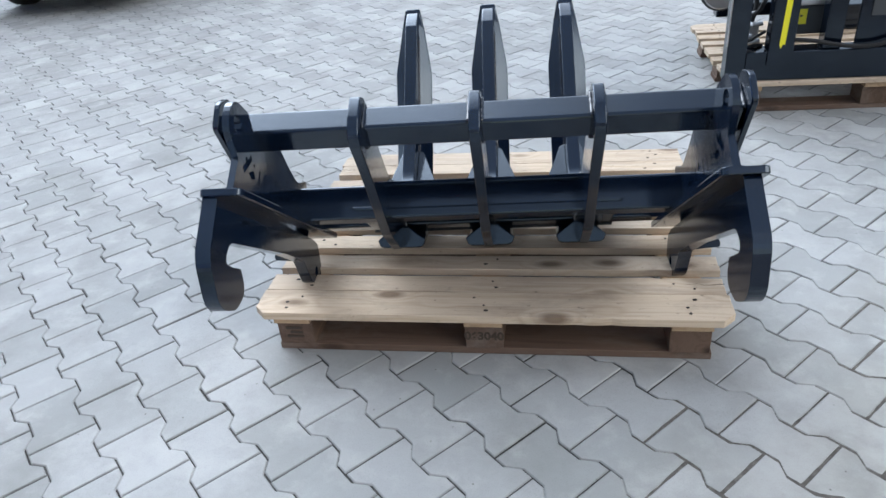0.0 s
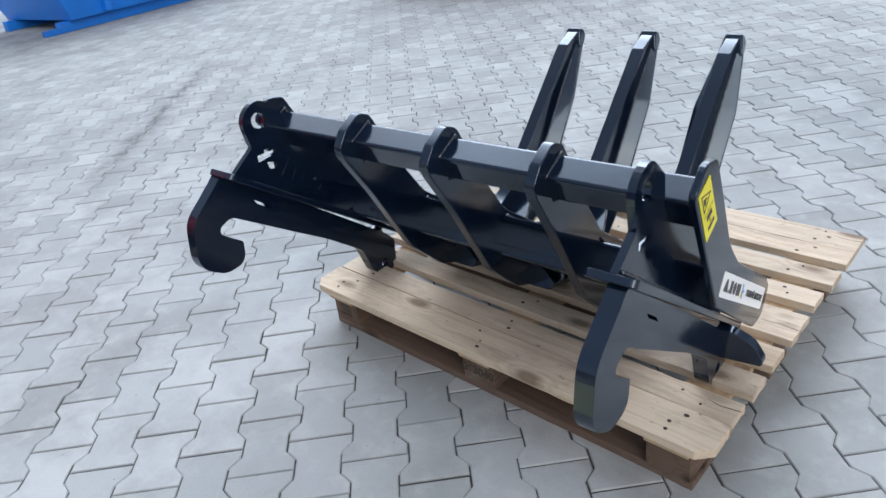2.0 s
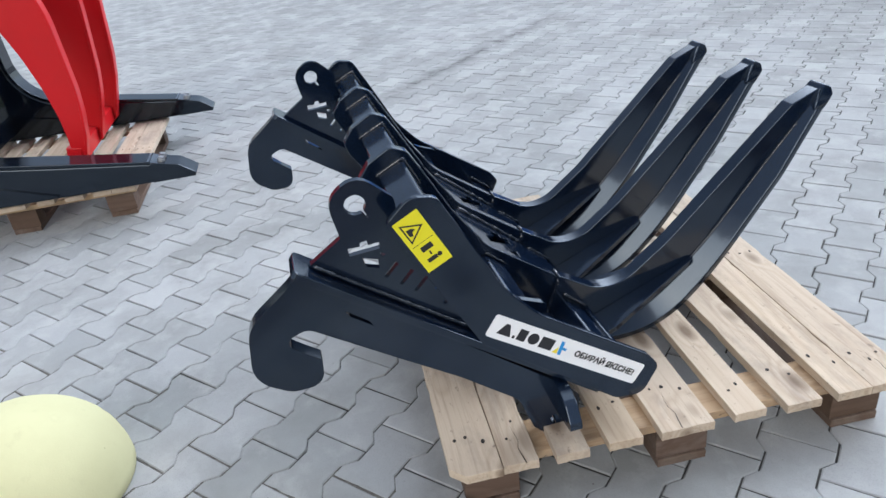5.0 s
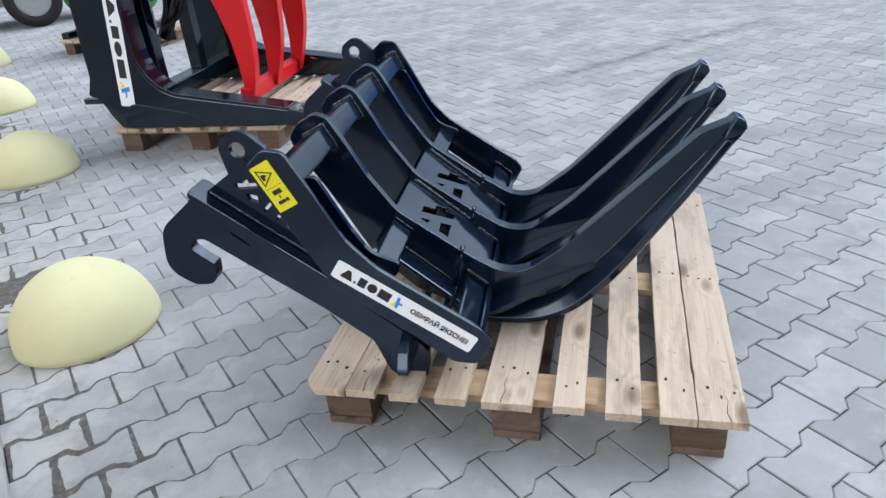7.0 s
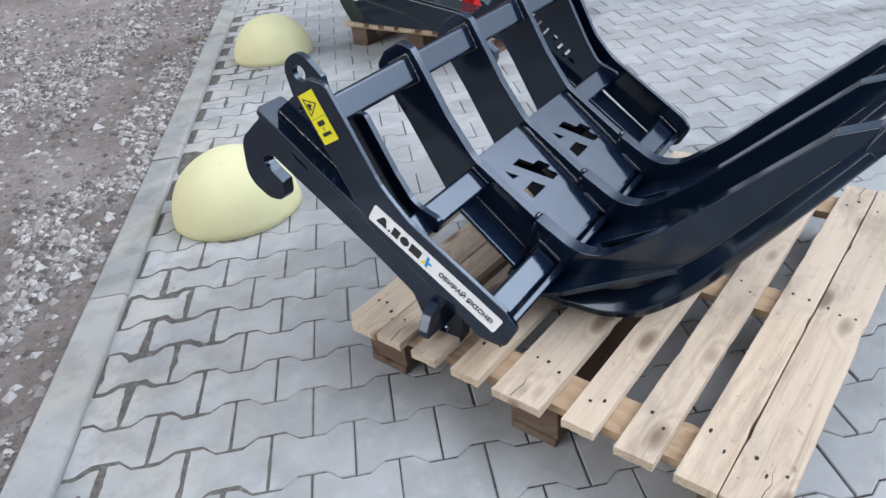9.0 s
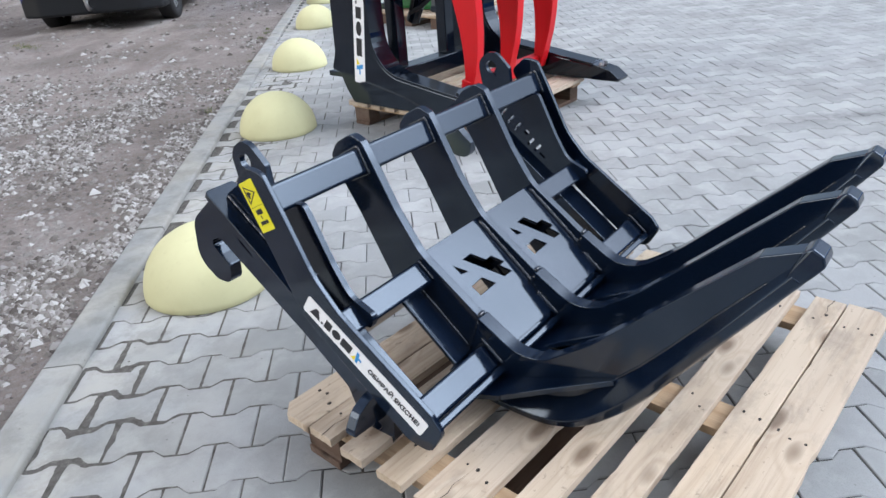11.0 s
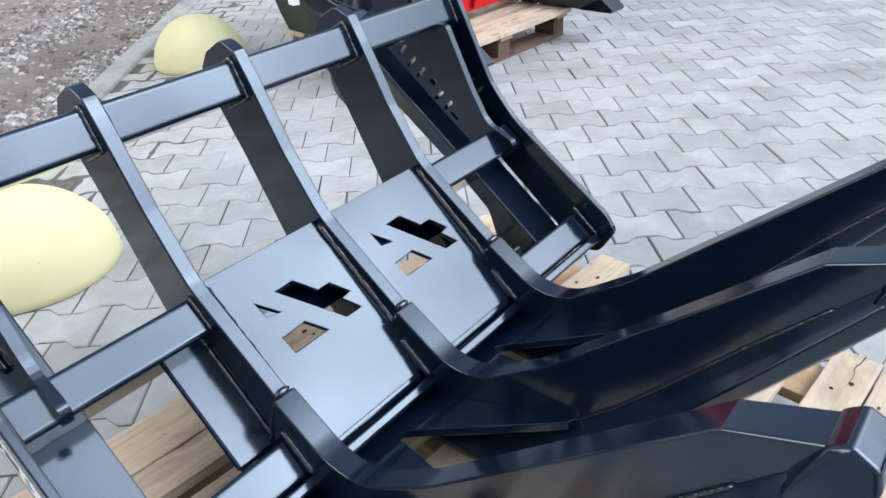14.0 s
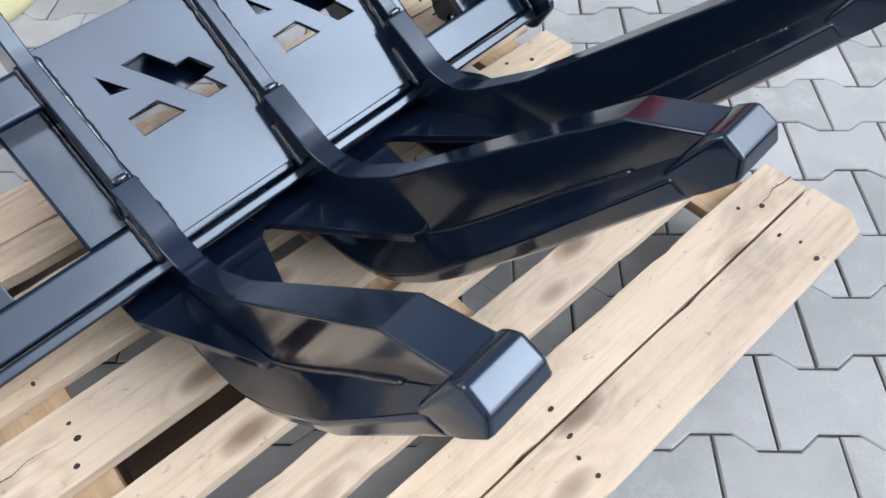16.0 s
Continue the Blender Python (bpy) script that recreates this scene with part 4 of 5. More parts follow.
FORK_SIDE = rounded([(-2.40, 1.42), (-2.44, 0.86, 0.2), (-2.462, 0.44, 0.05), (-2.500, 0.345, 0.01), (-2.440, 0.322), (-2.400, 0.235), (-2.350, 0.160, 0.02), (-1.420, 0.150, 0.1), (-1.265, 0.150), (-1.245, 0.190),
                     (-1.360, 0.232, 0.1), (-1.735, 0.286, 0.4), (-2.160, 0.352, 0.30), (-2.175, 0.760, 0.3), (-2.08, 1.42)])
for x0, x1 in ((-1.545, -1.440), (-2.585, -2.480)):
    arm = part("fork_arm", gside(FORK_SIDE, x0, x1), PAINT_OLD, grab, "heavy black fork arm bent up to the frame", 0.006)
    cx = (x0 + x1) / 2
    strip = rounded([(-1.355, 0.234), (-1.735, 0.290, 0.4), (-2.156, 0.355, 0.30), (-2.171, 0.760, 0.3), (-2.078, 1.42), (-2.062, 1.42), (-2.155, 0.765, 0.3), (-2.143, 0.369, 0.285), (-1.730, 0.304, 0.4), (-1.355, 0.246)])
    end = gside([(-1.372, 0.2385), (-1.222, 0.1835), (-1.218, 0.1945), (-1.368, 0.2495)], x0 - 0.004, x1 + 0.004)
    shoe = part("tip_plate", end, SHOE, arm, "blue-grey wear plate bolted to the arm's end", 0.002)
    for bx in (cx - 0.026, cx + 0.026):
        foot = Vector((bx, -1.318, 0.2285)) - GB
        part("bolt", cylinder(foot, foot + Vector((0, 0.0055, 0.015)), 0.0165, 6), STEEL, shoe, "hexagon bolt head", 0.001)
        part("washer", cylinder(foot + Vector((0, -0.0005, -0.002)), foot + Vector((0, 0.0010, 0.0028)), 0.022, 16), STEEL, shoe)
    part("wear_strip", gside(strip, x0 - 0.008, x1 + 0.008), PAINT_OLD, arm, "", 0.002)
    part("toe", gside(rounded([(-1.375, 0.226), (-1.365, 0.150), (-1.188, 0.150, 0.004), (-1.180, 0.166), (-1.245, 0.214), (-1.350, 0.240)]), x0 - 0.006, x1 + 0.006), PAINT_OLD, arm, "bolted wedge toe", 0.003)
    for bx in (-0.025, 0.025):
        part("bolt", cylinder((cx + bx - GB.x, -1.318 - GB.y, 0.222 - GB.z), (cx + bx - GB.x, -1.311 - GB.y, 0.250 - GB.z), 0.014, 6), STEEL, arm)
    part("rib", gside(rounded([(-2.30, 0.172), (-1.75, 0.166), (-1.95, 0.235, 0.1), (-2.28, 0.30, 0.05)]), x1 + 0.0, x1 + 0.012), PAINT_OLD, arm)


def gbox(name, x0, x1, y0, y1, z0, z1, material=None, label="", bevel=0.006):
    return part(name, box(x0 - GB.x, x1 - GB.x, y0 - GB.y, y1 - GB.y, z0 - GB.z, z1 - GB.z), material or PAINT_OLD, grab, label, bevel)


gbox("cross_beam", -2.482, -1.543, -2.335, -2.215, 0.200, 0.300, label="square cross beam between the fork arms")
gbox("upper_beam", -2.482, -1.543, -2.34, -2.22, 1.20, 1.32)
gbox("post", -1.815, -1.735, -2.315, -2.235, 0.300, 1.20)
gbox("post", -2.265, -2.185, -2.315, -2.235, 0.300, 1.20)
gbox("latch_pin", -1.505, -1.462, -2.560, -2.450, 0.292, 0.322, bevel=0.003)
ARM = rounded([(-1.715, 1.42), (-1.615, 1.10, 0.3), (-1.580, 0.85, 0.4), (-1.605, 0.54, 0.4), (-1.625, 0.43, 0.4), (-1.657, 0.314, 0.3), (-1.690, 0.205, 0.01), (-1.730, 0.205, 0.01), (-1.732, 0.30, 0.3),
               (-1.724, 0.42, 0.4), (-1.728, 0.55, 0.4), (-1.750, 0.70, 0.4), (-1.80, 0.90, 0.4), (-1.93, 1.2, 0.3), (-2.02, 1.42)])
RIM_STRIP = rounded([(-1.705, 1.42), (-1.606, 1.10, 0.3), (-1.571, 0.85, 0.4), (-1.596, 0.54, 0.4), (-1.616, 0.43, 0.4), (-1.648, 0.314, 0.3), (-1.680, 0.212), (-1.692, 0.212), (-1.660, 0.314, 0.3), (-1.628, 0.43, 0.4),
                     (-1.608, 0.54, 0.4), (-1.583, 0.85, 0.4), (-1.618, 1.10, 0.3), (-1.717, 1.42)])
for x in (-1.735, -2.07, -2.435):
    lean = 0.11 if x == -1.735 else 0.0
    slant = lambda outline: [Vector((p.x - lean * max(0.0, p.y - 0.32), p.y)) for p in outline]
    a = part("clamp_arm", gside(slant(ARM), x - 0.016, x + 0.016), RED, grab, "red curved clamp arm", 0.004)
    part("edge_strip", gside(slant(RIM_STRIP), x - 0.030, x + 0.030), RED, a, "", 0.003)
part("clamp_bar", gside(rounded([(-1.765, 0.200), (-1.700, 0.196), (-1.690, 0.275), (-1.752, 0.285)]), -2.455, -1.715), RED, grab, "red bar joining the clamp arms", 0.003)
part("clamp_tube", gside(rounded([(-2.02, 1.0, 0.03), (-1.92, 1.0, 0.03), (-1.92, 1.1, 0.03), (-2.02, 1.1, 0.03)]), -2.48, -1.69), RED, grab, "", 0.003)
part("cylinder", cylinder((-1.90 - GB.x, -2.25 - GB.y, 0.55 - GB.z), (-1.90 - GB.x, -1.95 - GB.y, 1.10 - GB.z), 0.04, 20), PAINT_OLD, grab, "hydraulic cylinder")
part("piston_rod", cylinder((-1.90 - GB.x, -1.98 - GB.y, 1.05 - GB.z), (-1.90 - GB.x, -1.90 - GB.y, 1.2 - GB.z), 0.022, 16), STEEL, grab, "bright piston rod")
part("hose", hose([Vector(p) - GB for p in ((-1.86, -2.22, 0.62), (-1.78, -2.12, 0.74), (-1.70, -2.06, 0.95), (-1.76, -2.15, 1.18), (-1.82, -2.24, 1.25))], 0.012), RUBBER, grab, "black rubber hose")
part("hose", hose([Vector(p) - GB for p in ((-1.84, -2.22, 0.60), (-1.92, -2.10, 0.70), (-1.95, -2.06, 0.95), (-1.88, -2.15, 1.18), (-1.80, -2.24, 1.25))], 0.012), RUBBER, grab, "black rubber hose")

gx, gy = Vector((-0.135, -0.991)), Vector((0.991, -0.135))
place_g = lambda x, y, z: (-1.440 + z - GB.x, -2.285 + 0.15 * 0.34 + gx.x * x + gy.x * y - GB.y, 0.905 + gx.y * x + gy.y * y - GB.z)
brand_sticker(grab, place_g, 0.625, 0.083, 1.70)


# ---- a black machine frame on a third pallet ----
copy_thing(main_pallet, pose(1.510, 1.700, 0.0, 0, 0, 0.3))["label"] = "softwood pallet under a black machine frame"
FB = Vector((1.48, 1.7, 0.146))
rig = thing("machine_frame", Matrix.Translation(FB), "black steel machine frame with hoses and yellow stickers on a pallet", "loader attachment")


def fbox(name, x0, x1, y0, y1, z0, z1, material=None, label="", bevel=0.004, parent=None):
    return part(name, box(x0 - FB.x, x1 - FB.x, y0 - FB.y, y1 - FB.y, z0 - FB.z, z1 - FB.z), material or PAINT_OLD, parent or rig, label, bevel)


def ftube(name, p, q, r, material, label="", bevel=0.004, parent=None, n=24):
    return part(name, cylinder(Vector(p) - FB, Vector(q) - FB, r, n), material, parent or rig, label, bevel)


fbox("base_beam", 0.969, 2.08, 1.205, 1.305, 0.147, 0.268, label="black base beam along the pallet's edge")
fbox("base_beam", 1.40, 2.08, 1.960, 2.060, 0.147, 0.268)
corner = fbox("corner_post", 0.889, 0.968, 1.205, 1.285, 0.147, 1.25, label="black corner post with a thin bright edge")
# a thin bright strip along the post's front left edge
fbox("bright_edge", 0.8845, 0.8895, 1.2035, 1.2115, 0.30, 1.24, STEEL, "thin bright steel edge", 0.0015, corner)
channel = fbox("channel_post", 1.050, 1.150, 1.194, 1.2045, 0.215, 1.25, label="black folded channel post")
fbox("fold", 1.050, 1.060, 1.2046, 1.262, 0.268, 1.25, parent=channel)
fbox("fold", 1.140, 1.150, 1.2046, 1.262, 0.268, 1.25, parent=channel)
part("yellow_sticker", plate([(1.090, 0.300), (1.097, 0.286), (1.104, 0.302), (1.112, 0.300), (1.124, 0.78), (1.102, 0.78)], 0.0, 0.0012, lambda x, z, k: (x - FB.x, 1.1925 + k - FB.y, z - FB.z)), YELLOW_FILM, channel, "long torn yellow warning strip")
fbox("post", 1.270, 1.340, 1.222, 1.292, 0.268, 1.25, label="black upright post")
side = fbox("side_panel", 1.390, 1.560, 1.225, 1.240, 0.268, 1.25, label="wide black upright plate")
fbox("label_plate", 1.432, 1.500, 1.2215, 1.2245, 0.395, 0.52, PLASTIC, "grey label plate", 0.001, side)
for x, y in ((2.00, 1.215), (2.00, 1.97), (1.42, 1.97)):
    fbox("post", x, x + 0.072, y, y + 0.072, 0.268, 1.25, label="black upright post")
fbox("top_beam", 0.90, 2.08, 1.205, 1.305, 1.252, 1.34)
fbox("top_beam", 1.40, 2.08, 1.960, 2.060, 1.252, 1.34)
valve = fbox("valve_block", 1.152, 1.330, 1.335, 1.47, 0.300, 0.46, PLASTIC, "dark grey valve block", 0.012)
fbox("pipe_rail", 1.150, 1.335, 1.318, 1.334, 0.425, 0.445, STEEL, "bright steel pipe rail", 0.004, valve)
fbox("valve_sticker", 1.168, 1.222, 1.3325, 1.3345, 0.345, 0.408, YELLOW_FILM, "small yellow sticker", 0.0, valve)
fbox("stamp_mark", 1.194, 1.204, 1.3312, 1.3324, 0.376, 0.384, INK, "", 0.0, valve)
fbox("fitting_block", 0.985, 1.046, 1.36, 1.44, 0.268, 0.345, STEEL, "bright steel fitting block", 0.008)
for x, y, z in ((0.990, 1.33, 0.300), (1.022, 1.33, 0.280), (0.992, 1.33, 0.395), (1.030, 1.34, 0.350)):
    ftube("hose_fitting", (x - 0.022, y, z), (x + 0.022, y, z + 0.006), 0.011, STEEL, "bright hose fitting", 0.002, n=8)
motor = ftube("motor", (0.93, 1.62, 0.44), (0.93, 1.84, 0.44), 0.085, STEEL, "ribbed steel motor", 0.006)
for k in range(5):
    ftube("motor_rib", (0.93, 1.64 + 0.045 * k, 0.44), (0.93, 1.652 + 0.045 * k, 0.44), 0.096, PLASTIC, "", 0.002, motor)
fbox("motor_bracket", 0.93, 1.30, 1.70, 1.78, 0.30, 0.36, PAINT_OLD, "", 0.004, motor)
fbox("bracket_post", 1.22, 1.30, 1.70, 1.78, 0.147, 0.298)
ftube("tank", (1.315, 1.62, 0.37), (1.315, 1.62, 0.72), 0.075, WHITE_FILM, "pale plastic tank", 0.03)
fbox("tank_shelf", 1.22, 1.42, 1.53, 2.00, 0.34, 0.37, label="shelf under the tank")
for pts, r in ((((1.150, 1.20, 0.318), (1.22, 1.192, 0.312), (1.30, 1.188, 0.296), (1.37, 1.186, 0.285), (1.44, 1.186, 0.284), (1.50, 1.19, 0.296), (1.58, 1.22, 0.345), (1.64, 1.3, 0.45)), 0.0085),
               (((0.975, 1.30, 0.290), (1.00, 1.29, 0.300), (1.03, 1.285, 0.322), (1.055, 1.30, 0.330)), 0.007),
               (((0.975, 1.31, 0.262), (1.00, 1.29, 0.272), (1.02, 1.285, 0.278), (1.048, 1.30, 0.272)), 0.007),
               (((1.00, 1.32, 0.395), (1.02, 1.30, 0.42), (1.035, 1.30, 0.455), (1.06, 1.36, 0.475), (1.10, 1.5, 0.48)), 0.010),
               (((0.985, 1.5, 0.55), (1.00, 1.40, 0.50), (1.02, 1.36, 0.44), (1.01, 1.36, 0.36)), 0.010)):
    part("hose", hose([Vector(p) - FB for p in pts], r), RUBBER, rig, "black rubber hose")


# ---- a green gear unit on a fourth pallet ----
copy_thing(main_pallet, pose(-4.72, -4.62, 0.0, 0, 0, -6))["label"] = "softwood pallet under a green gear unit"
NB = Vector((-4.55, -4.70, 0.146))
unit = thing("gear_unit", Matrix.Translation(NB), "green painted gear unit with black cover standing on a pallet", "machine")
part("housing", box(-0.22, 0.24, -0.30, 0.26, 0.0, 0.34), GREEN, unit, "green cast housing", 0.04)
part("drum", cylinder((-0.05, -0.42, 0.42), (-0.05, 0.36, 0.42), 0.19, 32), GREEN, unit, "green drum", 0.01)
for y in (-0.44, 0.30):
    part("flange_ring", cylinder((-0.05, y, 0.42), (-0.05, y + 0.06, 0.42), 0.23, 32), GREEN, unit, "", 0.006)
part("cover", box(0.10, 0.30, 0.28, 0.50, 0.0, 0.55), PLASTIC, unit, "black cover", 0.03)
part("skid", box(-0.30, 0.32, -0.46, -0.38, 0.0, 0.06), PAINT_OLD, unit, "", 0.004)
part("skid", box(-0.30, 0.32, 0.30, 0.38, 0.0, 0.06), PAINT_OLD, unit, "", 0.004)
part("hose", hose([(0.24, 0.30, 0.50), (0.36, 0.14, 0.42), (0.34, -0.08, 0.20), (0.26, -0.2, 0.12)], 0.018), RUBBER, unit, "black rubber hose")


# ---- vehicles ----
def wheel(parent, x, y, r=0.31, w=0.20, side=1):
    """A wheel that turns about x; side: which way its face looks."""
    bm = bmesh.new()
    prof = [(r * 0.62, -w / 2), (r * 0.80, -w / 2), (r * 0.95, -w * 0.47), (r, -w * 0.36), (r, w * 0.36), (r * 0.95, w * 0.47), (r * 0.80, w / 2), (r * 0.62, w / 2)]
    n = 40
    rings = [[bm.verts.new((px, q * math.cos(math.tau * k / n), q * math.sin(math.tau * k / n))) for q, px in prof] for k in range(n)]
    for k in range(n):
        a, b = rings[k], rings[(k + 1) % n]
        for i in range(len(prof)):
            bm.faces.new((a[i - 1], a[i], b[i], b[i - 1]))
    tyre = part("tyre", bm, RUBBER, parent, "black rubber tyre", smooth=True)
    tyre.location = (x, y, r)
    rim = part("rim", cylinder((-w * 0.3, 0, 0), (w * 0.3, 0, 0), r * 0.63, 28), RIM, tyre, "alloy rim", 0.006)
    for k in range(5):
        a = math.tau * k / 5
        bm = box(w * 0.30 * side, w * 0.36 * side, -0.022, 0.022, r * 0.12, r * 0.58)
        bmesh.ops.rotate(bm, verts=bm.verts, cent=(0, 0, 0), matrix=Matrix.Rotation(a, 3, "X"))
        part("spoke", bm, RIM, tyre)
    return tyre


def car(m, paint, label, low=0.22):
    """A small estate car, its tail towards -y."""
    c = thing("parked_car", m, label, "car")
    hw = 0.84
    body = [(-2.0, low + 0.14), (-2.02, 0.60, 0.05), (-1.98, 0.92, 0.06), (-1.62, 1.45, 0.1), (0.30, 1.48, 0.2), (0.95, 0.98, 0.2), (1.95, 0.80, 0.2), (2.05, 0.45, 0.1), (2.02, low + 0.08), (1.72, low + 0.08), (1.62, 0.56, 0.18), (1.02, 0.56, 0.18),
            (0.92, low + 0.06), (-0.90, low + 0.06), (-1.0, 0.56, 0.18), (-1.60, 0.56, 0.18), (-1.70, low + 0.08)]
    part("body", plate(rounded(body), -hw, hw, lambda y, z, x: (x, y, z)), paint, c, "painted car body", 0.05)
    part("rear_bumper", plate(rounded([(-hw - 0.01, -1.70), (-hw - 0.01, -1.98, 0.08), (-0.6, -2.09, 0.2), (0.6, -2.09, 0.2), (hw + 0.01, -1.98, 0.08), (hw + 0.01, -1.70)]), low, 0.50, lambda x, y, z: (x, y, z)), BUMPER, c, "dark plastic rear bumper", 0.03)
    part("sill", box(-hw + 0.02, hw - 0.02, -0.9, 0.9, low - 0.02, low + 0.07), PLASTIC, c, "", 0.02)
    part("underbody", box(-0.7, 0.7, -1.85, 1.8, low + 0.02, low + 0.2), RUBBER, c, "dark underbody", 0.02)
    part("rear_window", plate(rounded([(-0.66, 0.98, 0.05), (0.66, 0.98, 0.05), (0.6, 1.36, 0.05), (-0.6, 1.36, 0.05)]), 0.0, 0.01, lambda x, z, y: (x, -1.96 + (z - 0.92) * 0.68 - y - 0.012, z)), PLASTIC, c, "dark rear window")
    for s in (-1, 1):
        part("tail_lamp", box(s * 0.66, s * 0.85, -2.03, -1.86, 0.55, 0.92), LAMP_RED, c, "red tail lamp", 0.03)
        for y in (-1.30, 1.32):
            wheel(c, s * 0.735, y, side=s)
    part("tow_bar", hose([(0, -1.9, 0.30), (0, -2.12, 0.28), (0, -2.18, 0.33), (0, -2.18, 0.40)], 0.022), STEEL, c, "tow bar")
    part("tow_ball", cylinder((0, -2.18, 0.38), (0, -2.18, 0.43), 0.028, 16), STEEL, c)
    return c


axle = (Vector((-2.55, -9.52)) + Vector((-3.56, -8.52))) / 2
ahead = Vector((-0.68, -0.74)).normalized()
turn = math.degrees(math.atan2(-ahead.x, ahead.y))
spot = axle + ahead * 1.30
car(pose(spot.x, spot.y, 0, 0, 0, turn), CAR_BLUE, "dark blue estate car with black bumper parked on gravel")
spot2 = Vector((-6.9, -13.0))
car(pose(spot2.x, spot2.y, 0, 0, 0, turn - 8), CAR_GREY, "silver grey car parked on gravel before the fence")
car(pose(-4.60, 6.30, 0, 0, 0, 3), PAINT_OLD, "black car parked on the paving, tail towards the attachments", 0.20)

tw = thing("trailer", pose(-6.55, -7.45, 0, 0, 0, 40), "low black trailer chassis on rubber tyres", "trailer")
wheel(tw, 0.55, 0.0, 0.34, 0.22, 1)
wheel(tw, -0.55, 0.0, 0.34, 0.22, -1)
part("axle", cylinder((-0.55, 0, 0.34), (0.55, 0, 0.34), 0.04, 16), PAINT_OLD, tw)
part("bed", box(-0.42, 0.42, -1.3, 1.0, 0.42, 0.52), PAINT_OLD, tw, "black steel bed", 0.01)
part("drawbar", box(-0.05, 0.05, 1.0, 1.9, 0.43, 0.50), PAINT_OLD, tw, "", 0.006)


# ---- blue containers ----
def blue_skip(m, label):
    c = thing("steel_skip", m, label, "skip")
    bm = sweep(None, [[(-0.75, 0.0, 0.12), (0.75, 0.0, 0.12), (0.75, 2.0, 0.12), (-0.75, 2.0, 0.12)], [(-0.95, -0.35, 1.2), (0.95, -0.35, 1.2), (0.95, 2.3, 1.2), (-0.95, 2.3, 1.2)]])
    part("tub", bm, BLUE, c, "blue painted steel tub", 0.01)
    for s in (-1, 1):
        part("rim", box(s * 0.95 - 0.03, s * 0.95 + 0.03, -0.36, 2.31, 1.14, 1.22), BLUE, c, "", 0.006)
        part("runner", box(s * 0.62 - 0.05, s * 0.62 + 0.05, -0.12, 2.05, 0.0, 0.118), BLUE, c, "", 0.01)
        for y in (0.4, 1.1, 1.7):
            part("rib", box(s * 0.80 - 0.06, s * 0.80 + 0.06, y, y + 0.07, 0.15, 1.15), BLUE, c, "", 0.006)
    part("foot", box(0.57, 0.67, -0.30, -0.12, 0.0, 0.06), BLUE, c, "", 0.006)
    return c


blue_skip(pose(-8.55, 1.60, 0, 0, 0, 8), "bright blue painted steel skip on runners")
blue_skip(pose(-9.40, 4.75, 0, 0, 0, 10), "bright blue painted steel skip beside another one")


# ---- pale fence behind the yard ----
def sheet_fence():
    top = tagged(new("fence"), "pale grey profiled metal fence behind the yard", "fence", kind="structure")
    a, b = Vector((-1.6, -17.4)), Vector((-11.5, -12.2))
    d = (b - a).normalized()
    n = Vector((-d.y, d.x))
    width, h = 1.1, 2.0
    bm = bmesh.new()
    cols = []
    for k in range(45):
        x = width * k / 44
        off = 0.018 * (1 if (k // 2) % 2 else -1)
        cols.append((bm.verts.new((x, off, 0.05)), bm.verts.new((x, off, h))))
    for p, q in zip(cols, cols[1:]):
        bm.faces.new((p[0], q[0], q[1], p[1]))
    first = part("fence_panel", bm, FENCE, top)
    ang = math.atan2(d.y, d.x)
    for k in range(int((b - a).length / width)):
        p = a + d * (k * width)
        ob = first if k == 0 else first.copy()
        if k:
            scene.collection.objects.link(ob)
        ob.location, ob.rotation_euler = (p.x, p.y, 0), (0, 0, ang)


sheet_fence()


# ---- burnt marks on the pallet's blocks ----
words("063040", 0.034, "stamp", STAMP, main_pallet, pose(0.0, -0.4755, 0.061, 90, 0, 0), "burnt number on the middle block")
for k in range(3):
    sb = part("stamp_bar", box(-0.026 + 0.01 * (k % 2), 0.02, -0.0006, 0.0006, -0.004, 0.004), STAMP, main_pallet)
    sb.location = (-0.508, -0.4755, 0.048 + 0.014 * k)


# ---- paving blocks ----
ROW, LEN, D0, R0 = 0.1346, 0.1884, 0.0575, 0.0375
PD = Vector((math.cos(radians(46.5)), math.sin(radians(46.5))))
PR = Vector((PD.y, -PD.x))


def block_outline(g=0.0021):
    """A double-T paving block: wide ends, narrow waist; x along the row, y along the kerb."""
    a, hi, lo = LEN / 2 - g, ROW / 2 + 0.0125 - g, ROW / 2 - 0.0125 - g
    f, s = LEN / 4, 0.0155
    q = [(-a, hi), (-a + f - s, hi), (-a + f + s, lo), (a - f - s, lo), (a - f + s, hi), (a, hi)]
    return [Vector(p) for p in q] + [Vector((x, -y)) for x, y in reversed(q)]


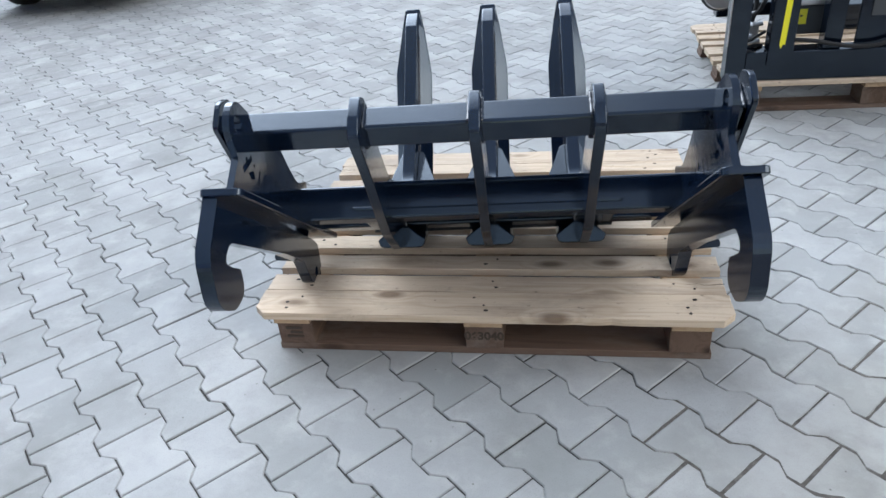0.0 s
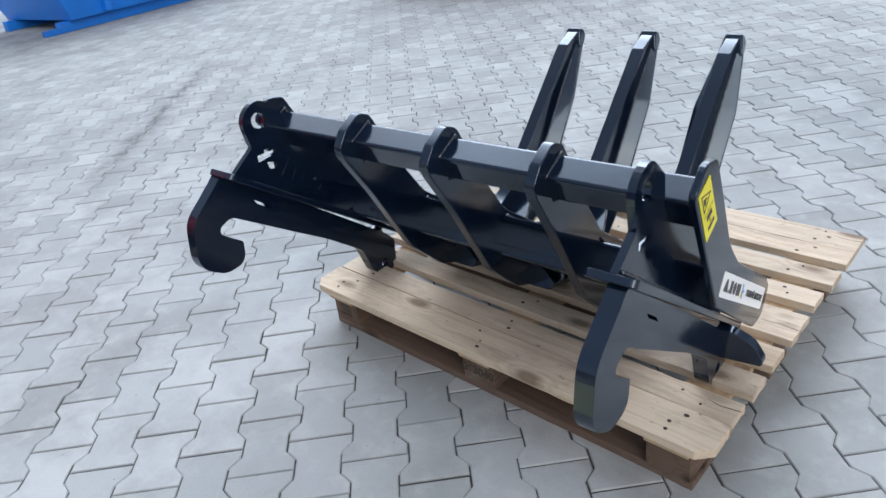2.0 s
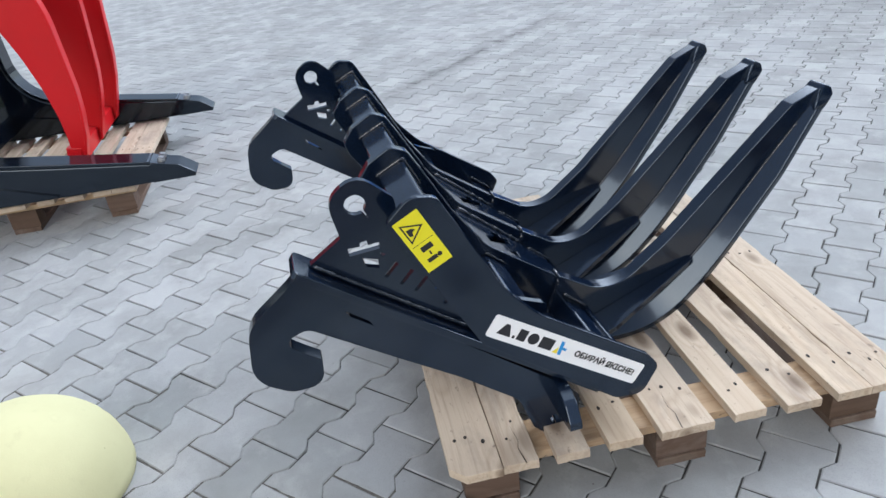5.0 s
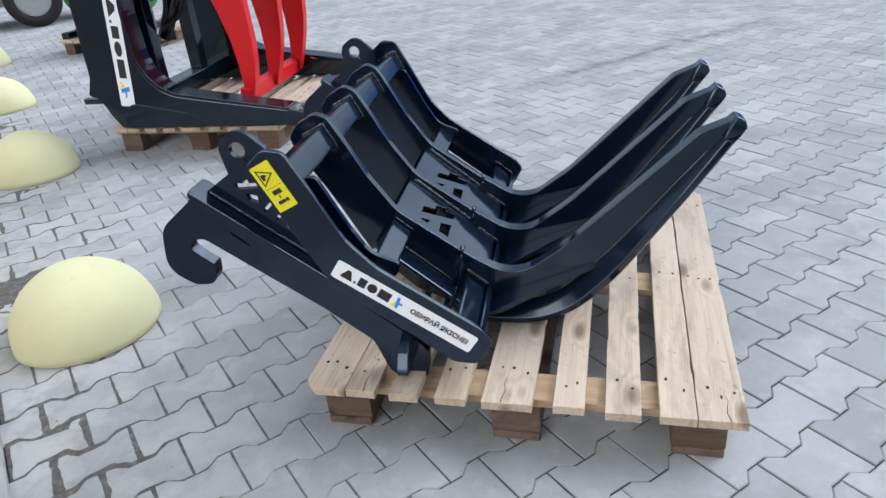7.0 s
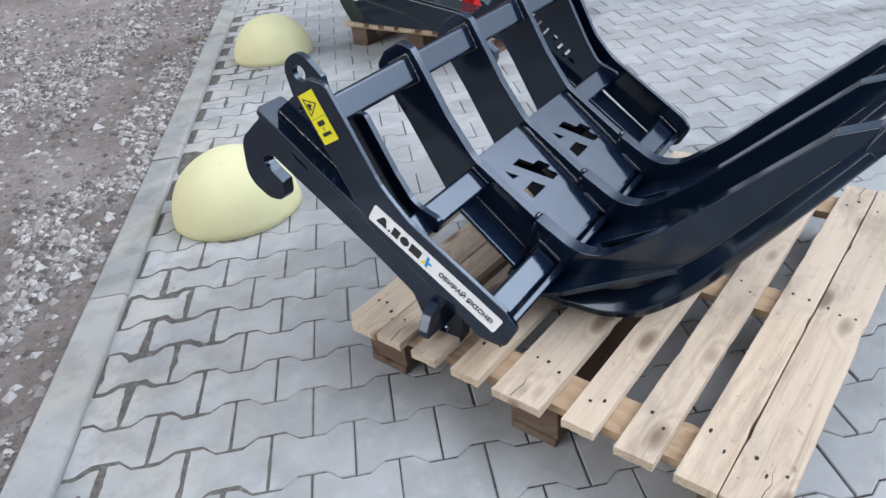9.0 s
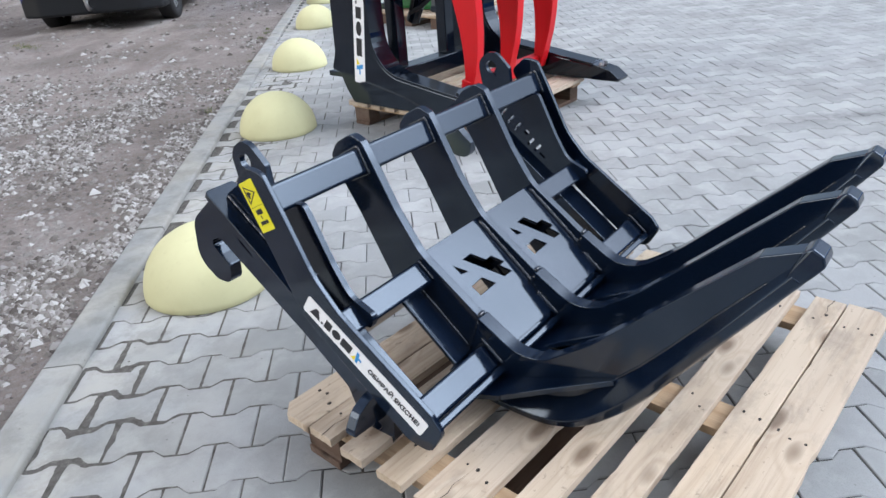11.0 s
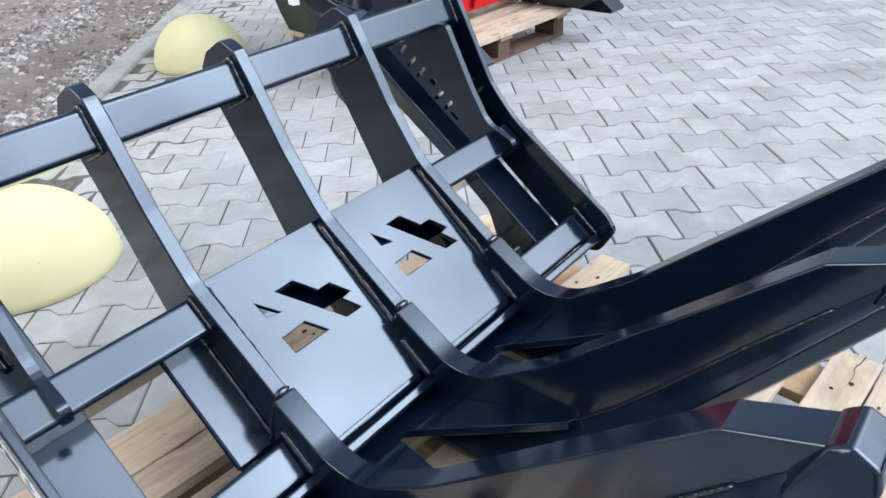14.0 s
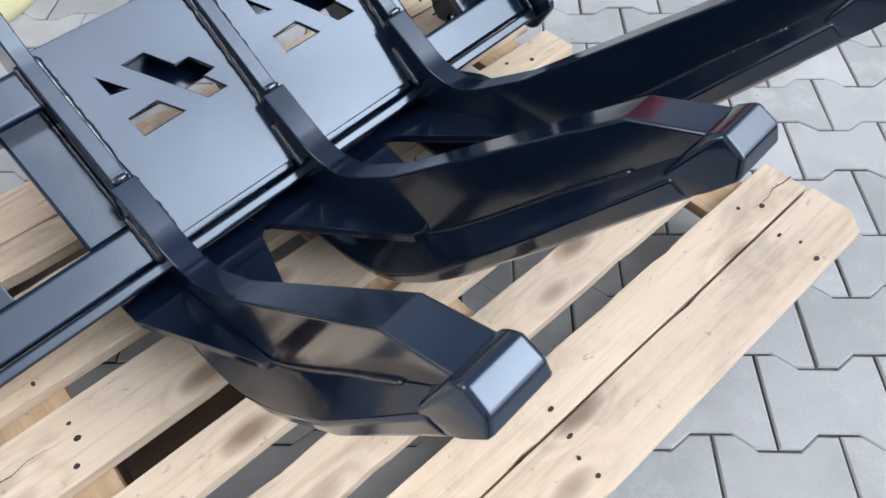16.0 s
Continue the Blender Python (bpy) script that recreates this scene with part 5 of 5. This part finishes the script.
def block_mesh():
    o = block_outline()
    c = 0.0028
    inner = []
    n = len(o)
    for i, p in enumerate(o):
        d1, d2 = (p - o[i - 1]).normalized(), (o[(i + 1) % n] - p).normalized()
        n1, n2 = Vector((d1.y, -d1.x)), Vector((d2.y, -d2.x))
        b = (n1 + n2)
        inner.append(p - b * (c / max(0.3, 1 + n1.dot(n2))) * -1)
    area = sum(o[i - 1].x * o[i].y - o[i].x * o[i - 1].y for i in range(n))
    if area > 0:
        inner = [p * 2 - q for p, q in zip(o, inner)]
    verts = [(p.x, p.y, -0.03) for p in o] + [(p.x, p.y, -0.0022) for p in o] + [(p.x, p.y, 0.0) for p in inner]
    faces = [tuple(range(2 * n, 3 * n))]
    for i in range(n):
        j = (i + 1) % n
        faces += [(i, j, n + j, n + i), (n + i, n + j, 2 * n + j, 2 * n + i)]
    if area < 0:
        faces = [tuple(reversed(f)) for f in faces]
    return verts, faces


BV, BF = block_mesh()
one = bpy.data.meshes.new("paving_block")
one.from_pydata(BV, [], BF)
one.materials.append(PAVER)


def paving():
    top = tagged(new("pavement"), "light grey concrete double-T paving blocks with sandy joints", "paving", kind="structure")
    rng = random.Random(3)
    places = []
    for k in range(-95, 100):
        d = D0 + k * ROW
        for j in range(-120, 14):
            r = R0 + (LEN / 2 if k % 2 else 0.0) + j * LEN + LEN / 2
            p = Vector((PD.x * d + PR.x * r, PD.y * d + PR.y * r, 0.0))
            if p.x * KR.x + p.y * KR.y > KERB_IN + 0.03:
                continue
            if p.x < -13 or p.x > 9 or p.y > 9.5 or p.y < -11:
                continue
            places.append((p, (p - Vector((0.35, -0.85, 0))).length))
    places.sort(key=lambda q: q[1])
    ang = math.atan2(PR.y, PR.x)
    verts, faces = [], []
    base = np.array(BV)
    for i, (p, _) in enumerate(places):
        tilt = (rng.gauss(0, 0.0035), rng.gauss(0, 0.0035))
        z, a = rng.gauss(0, 0.0006), ang + rng.gauss(0, 0.005)
        jx, jy = rng.gauss(0, 0.0006), rng.gauss(0, 0.0006)
        if i < 300:
            ob = new("paving_block", one)
            ob.parent = top
            ob.location = (p.x + jx, p.y + jy, z)
            ob.rotation_euler = (tilt[0], tilt[1], a)
            continue
        c, s = math.cos(a), math.sin(a)
        x = base[:, 0] * c - base[:, 1] * s + p.x + jx
        y = base[:, 0] * s + base[:, 1] * c + p.y + jy
        zz = base[:, 2] + z + base[:, 0] * tilt[0] + base[:, 1] * tilt[1]
        off = len(verts)
        verts += list(zip(x.tolist(), y.tolist(), zz.tolist()))
        faces += [tuple(v + off for v in f) for f in BF]
    me = bpy.data.meshes.new("paving_blocks")
    me.from_pydata(verts, [], faces)
    me.materials.append(PAVER_REST)
    rest = new("paving_blocks", me)
    rest.parent = top
    rest["kind"] = "stuff"


paving()


def kerbside_dirt():
    """Brown dirt washed into the joints and over the blocks along the kerb: high where joints run and where it has gathered."""
    step = 0.0065
    rs = np.arange(0.72, KERB_IN, step)
    ds = np.arange(-6.2, 2.6, step)
    D, R = np.meshgrid(ds, rs, indexing="ij")
    X, Y = KD.x * D + KR.x * R, KD.y * D + KR.y * R
    d, r = X * PD.x + Y * PD.y, X * PR.x + Y * PR.y
    k = np.round((d - D0) / ROW)
    y = np.abs(d - D0 - k * ROW)
    x = r - R0 - np.where(np.mod(k, 2) > 0.5, LEN / 2, 0.0)
    x = np.abs(np.mod(x, LEN) - LEN / 2)
    edge = ROW / 2 + 0.0125 * np.clip((x - LEN / 4) / 0.0155, -1, 1)
    across = np.where(y < edge, LEN / 2 - x, LEN / 2 - np.mod(x + LEN / 2, LEN))
    gap = np.minimum(np.abs(y - edge), np.abs(across))
    verts, faces = [], []
    n, m = D.shape
    for i in range(n):
        for j in range(m):
            p = Vector((X[i, j], Y[i, j], 0))
            amount = noise.fractal(p * 2.3, 0.9, 2.0, 3) + 0.45 * noise.noise(p * 14) + 0.35 * noise.noise(p * 42)
            inner = min(1.0, (R[i, j] - 0.72) / 0.45)
            h = 0.0034 * math.exp(-(gap[i, j] / 0.009) ** 2) + 0.0030 * amount + 0.0046 * (inner - 1.0) - 0.0024
            verts.append((p.x, p.y, max(-0.006, min(0.0022, h))))
    for i in range(n - 1):
        for j in range(m - 1):
            a = i * m + j
            f = (a, a + 1, a + m + 1, a + m)
            if max(verts[q][2] for q in f) > -0.004:
                faces.append(f)
    me = bpy.data.meshes.new("kerbside_dirt")
    me.from_pydata(verts, [], faces)
    me.materials.append(DIRT)
    me.shade_smooth()
    return tagged(new("kerbside_dirt", me), "brown sandy dirt in the joints along the kerb", "dirt", kind="stuff")


kerbside_dirt()
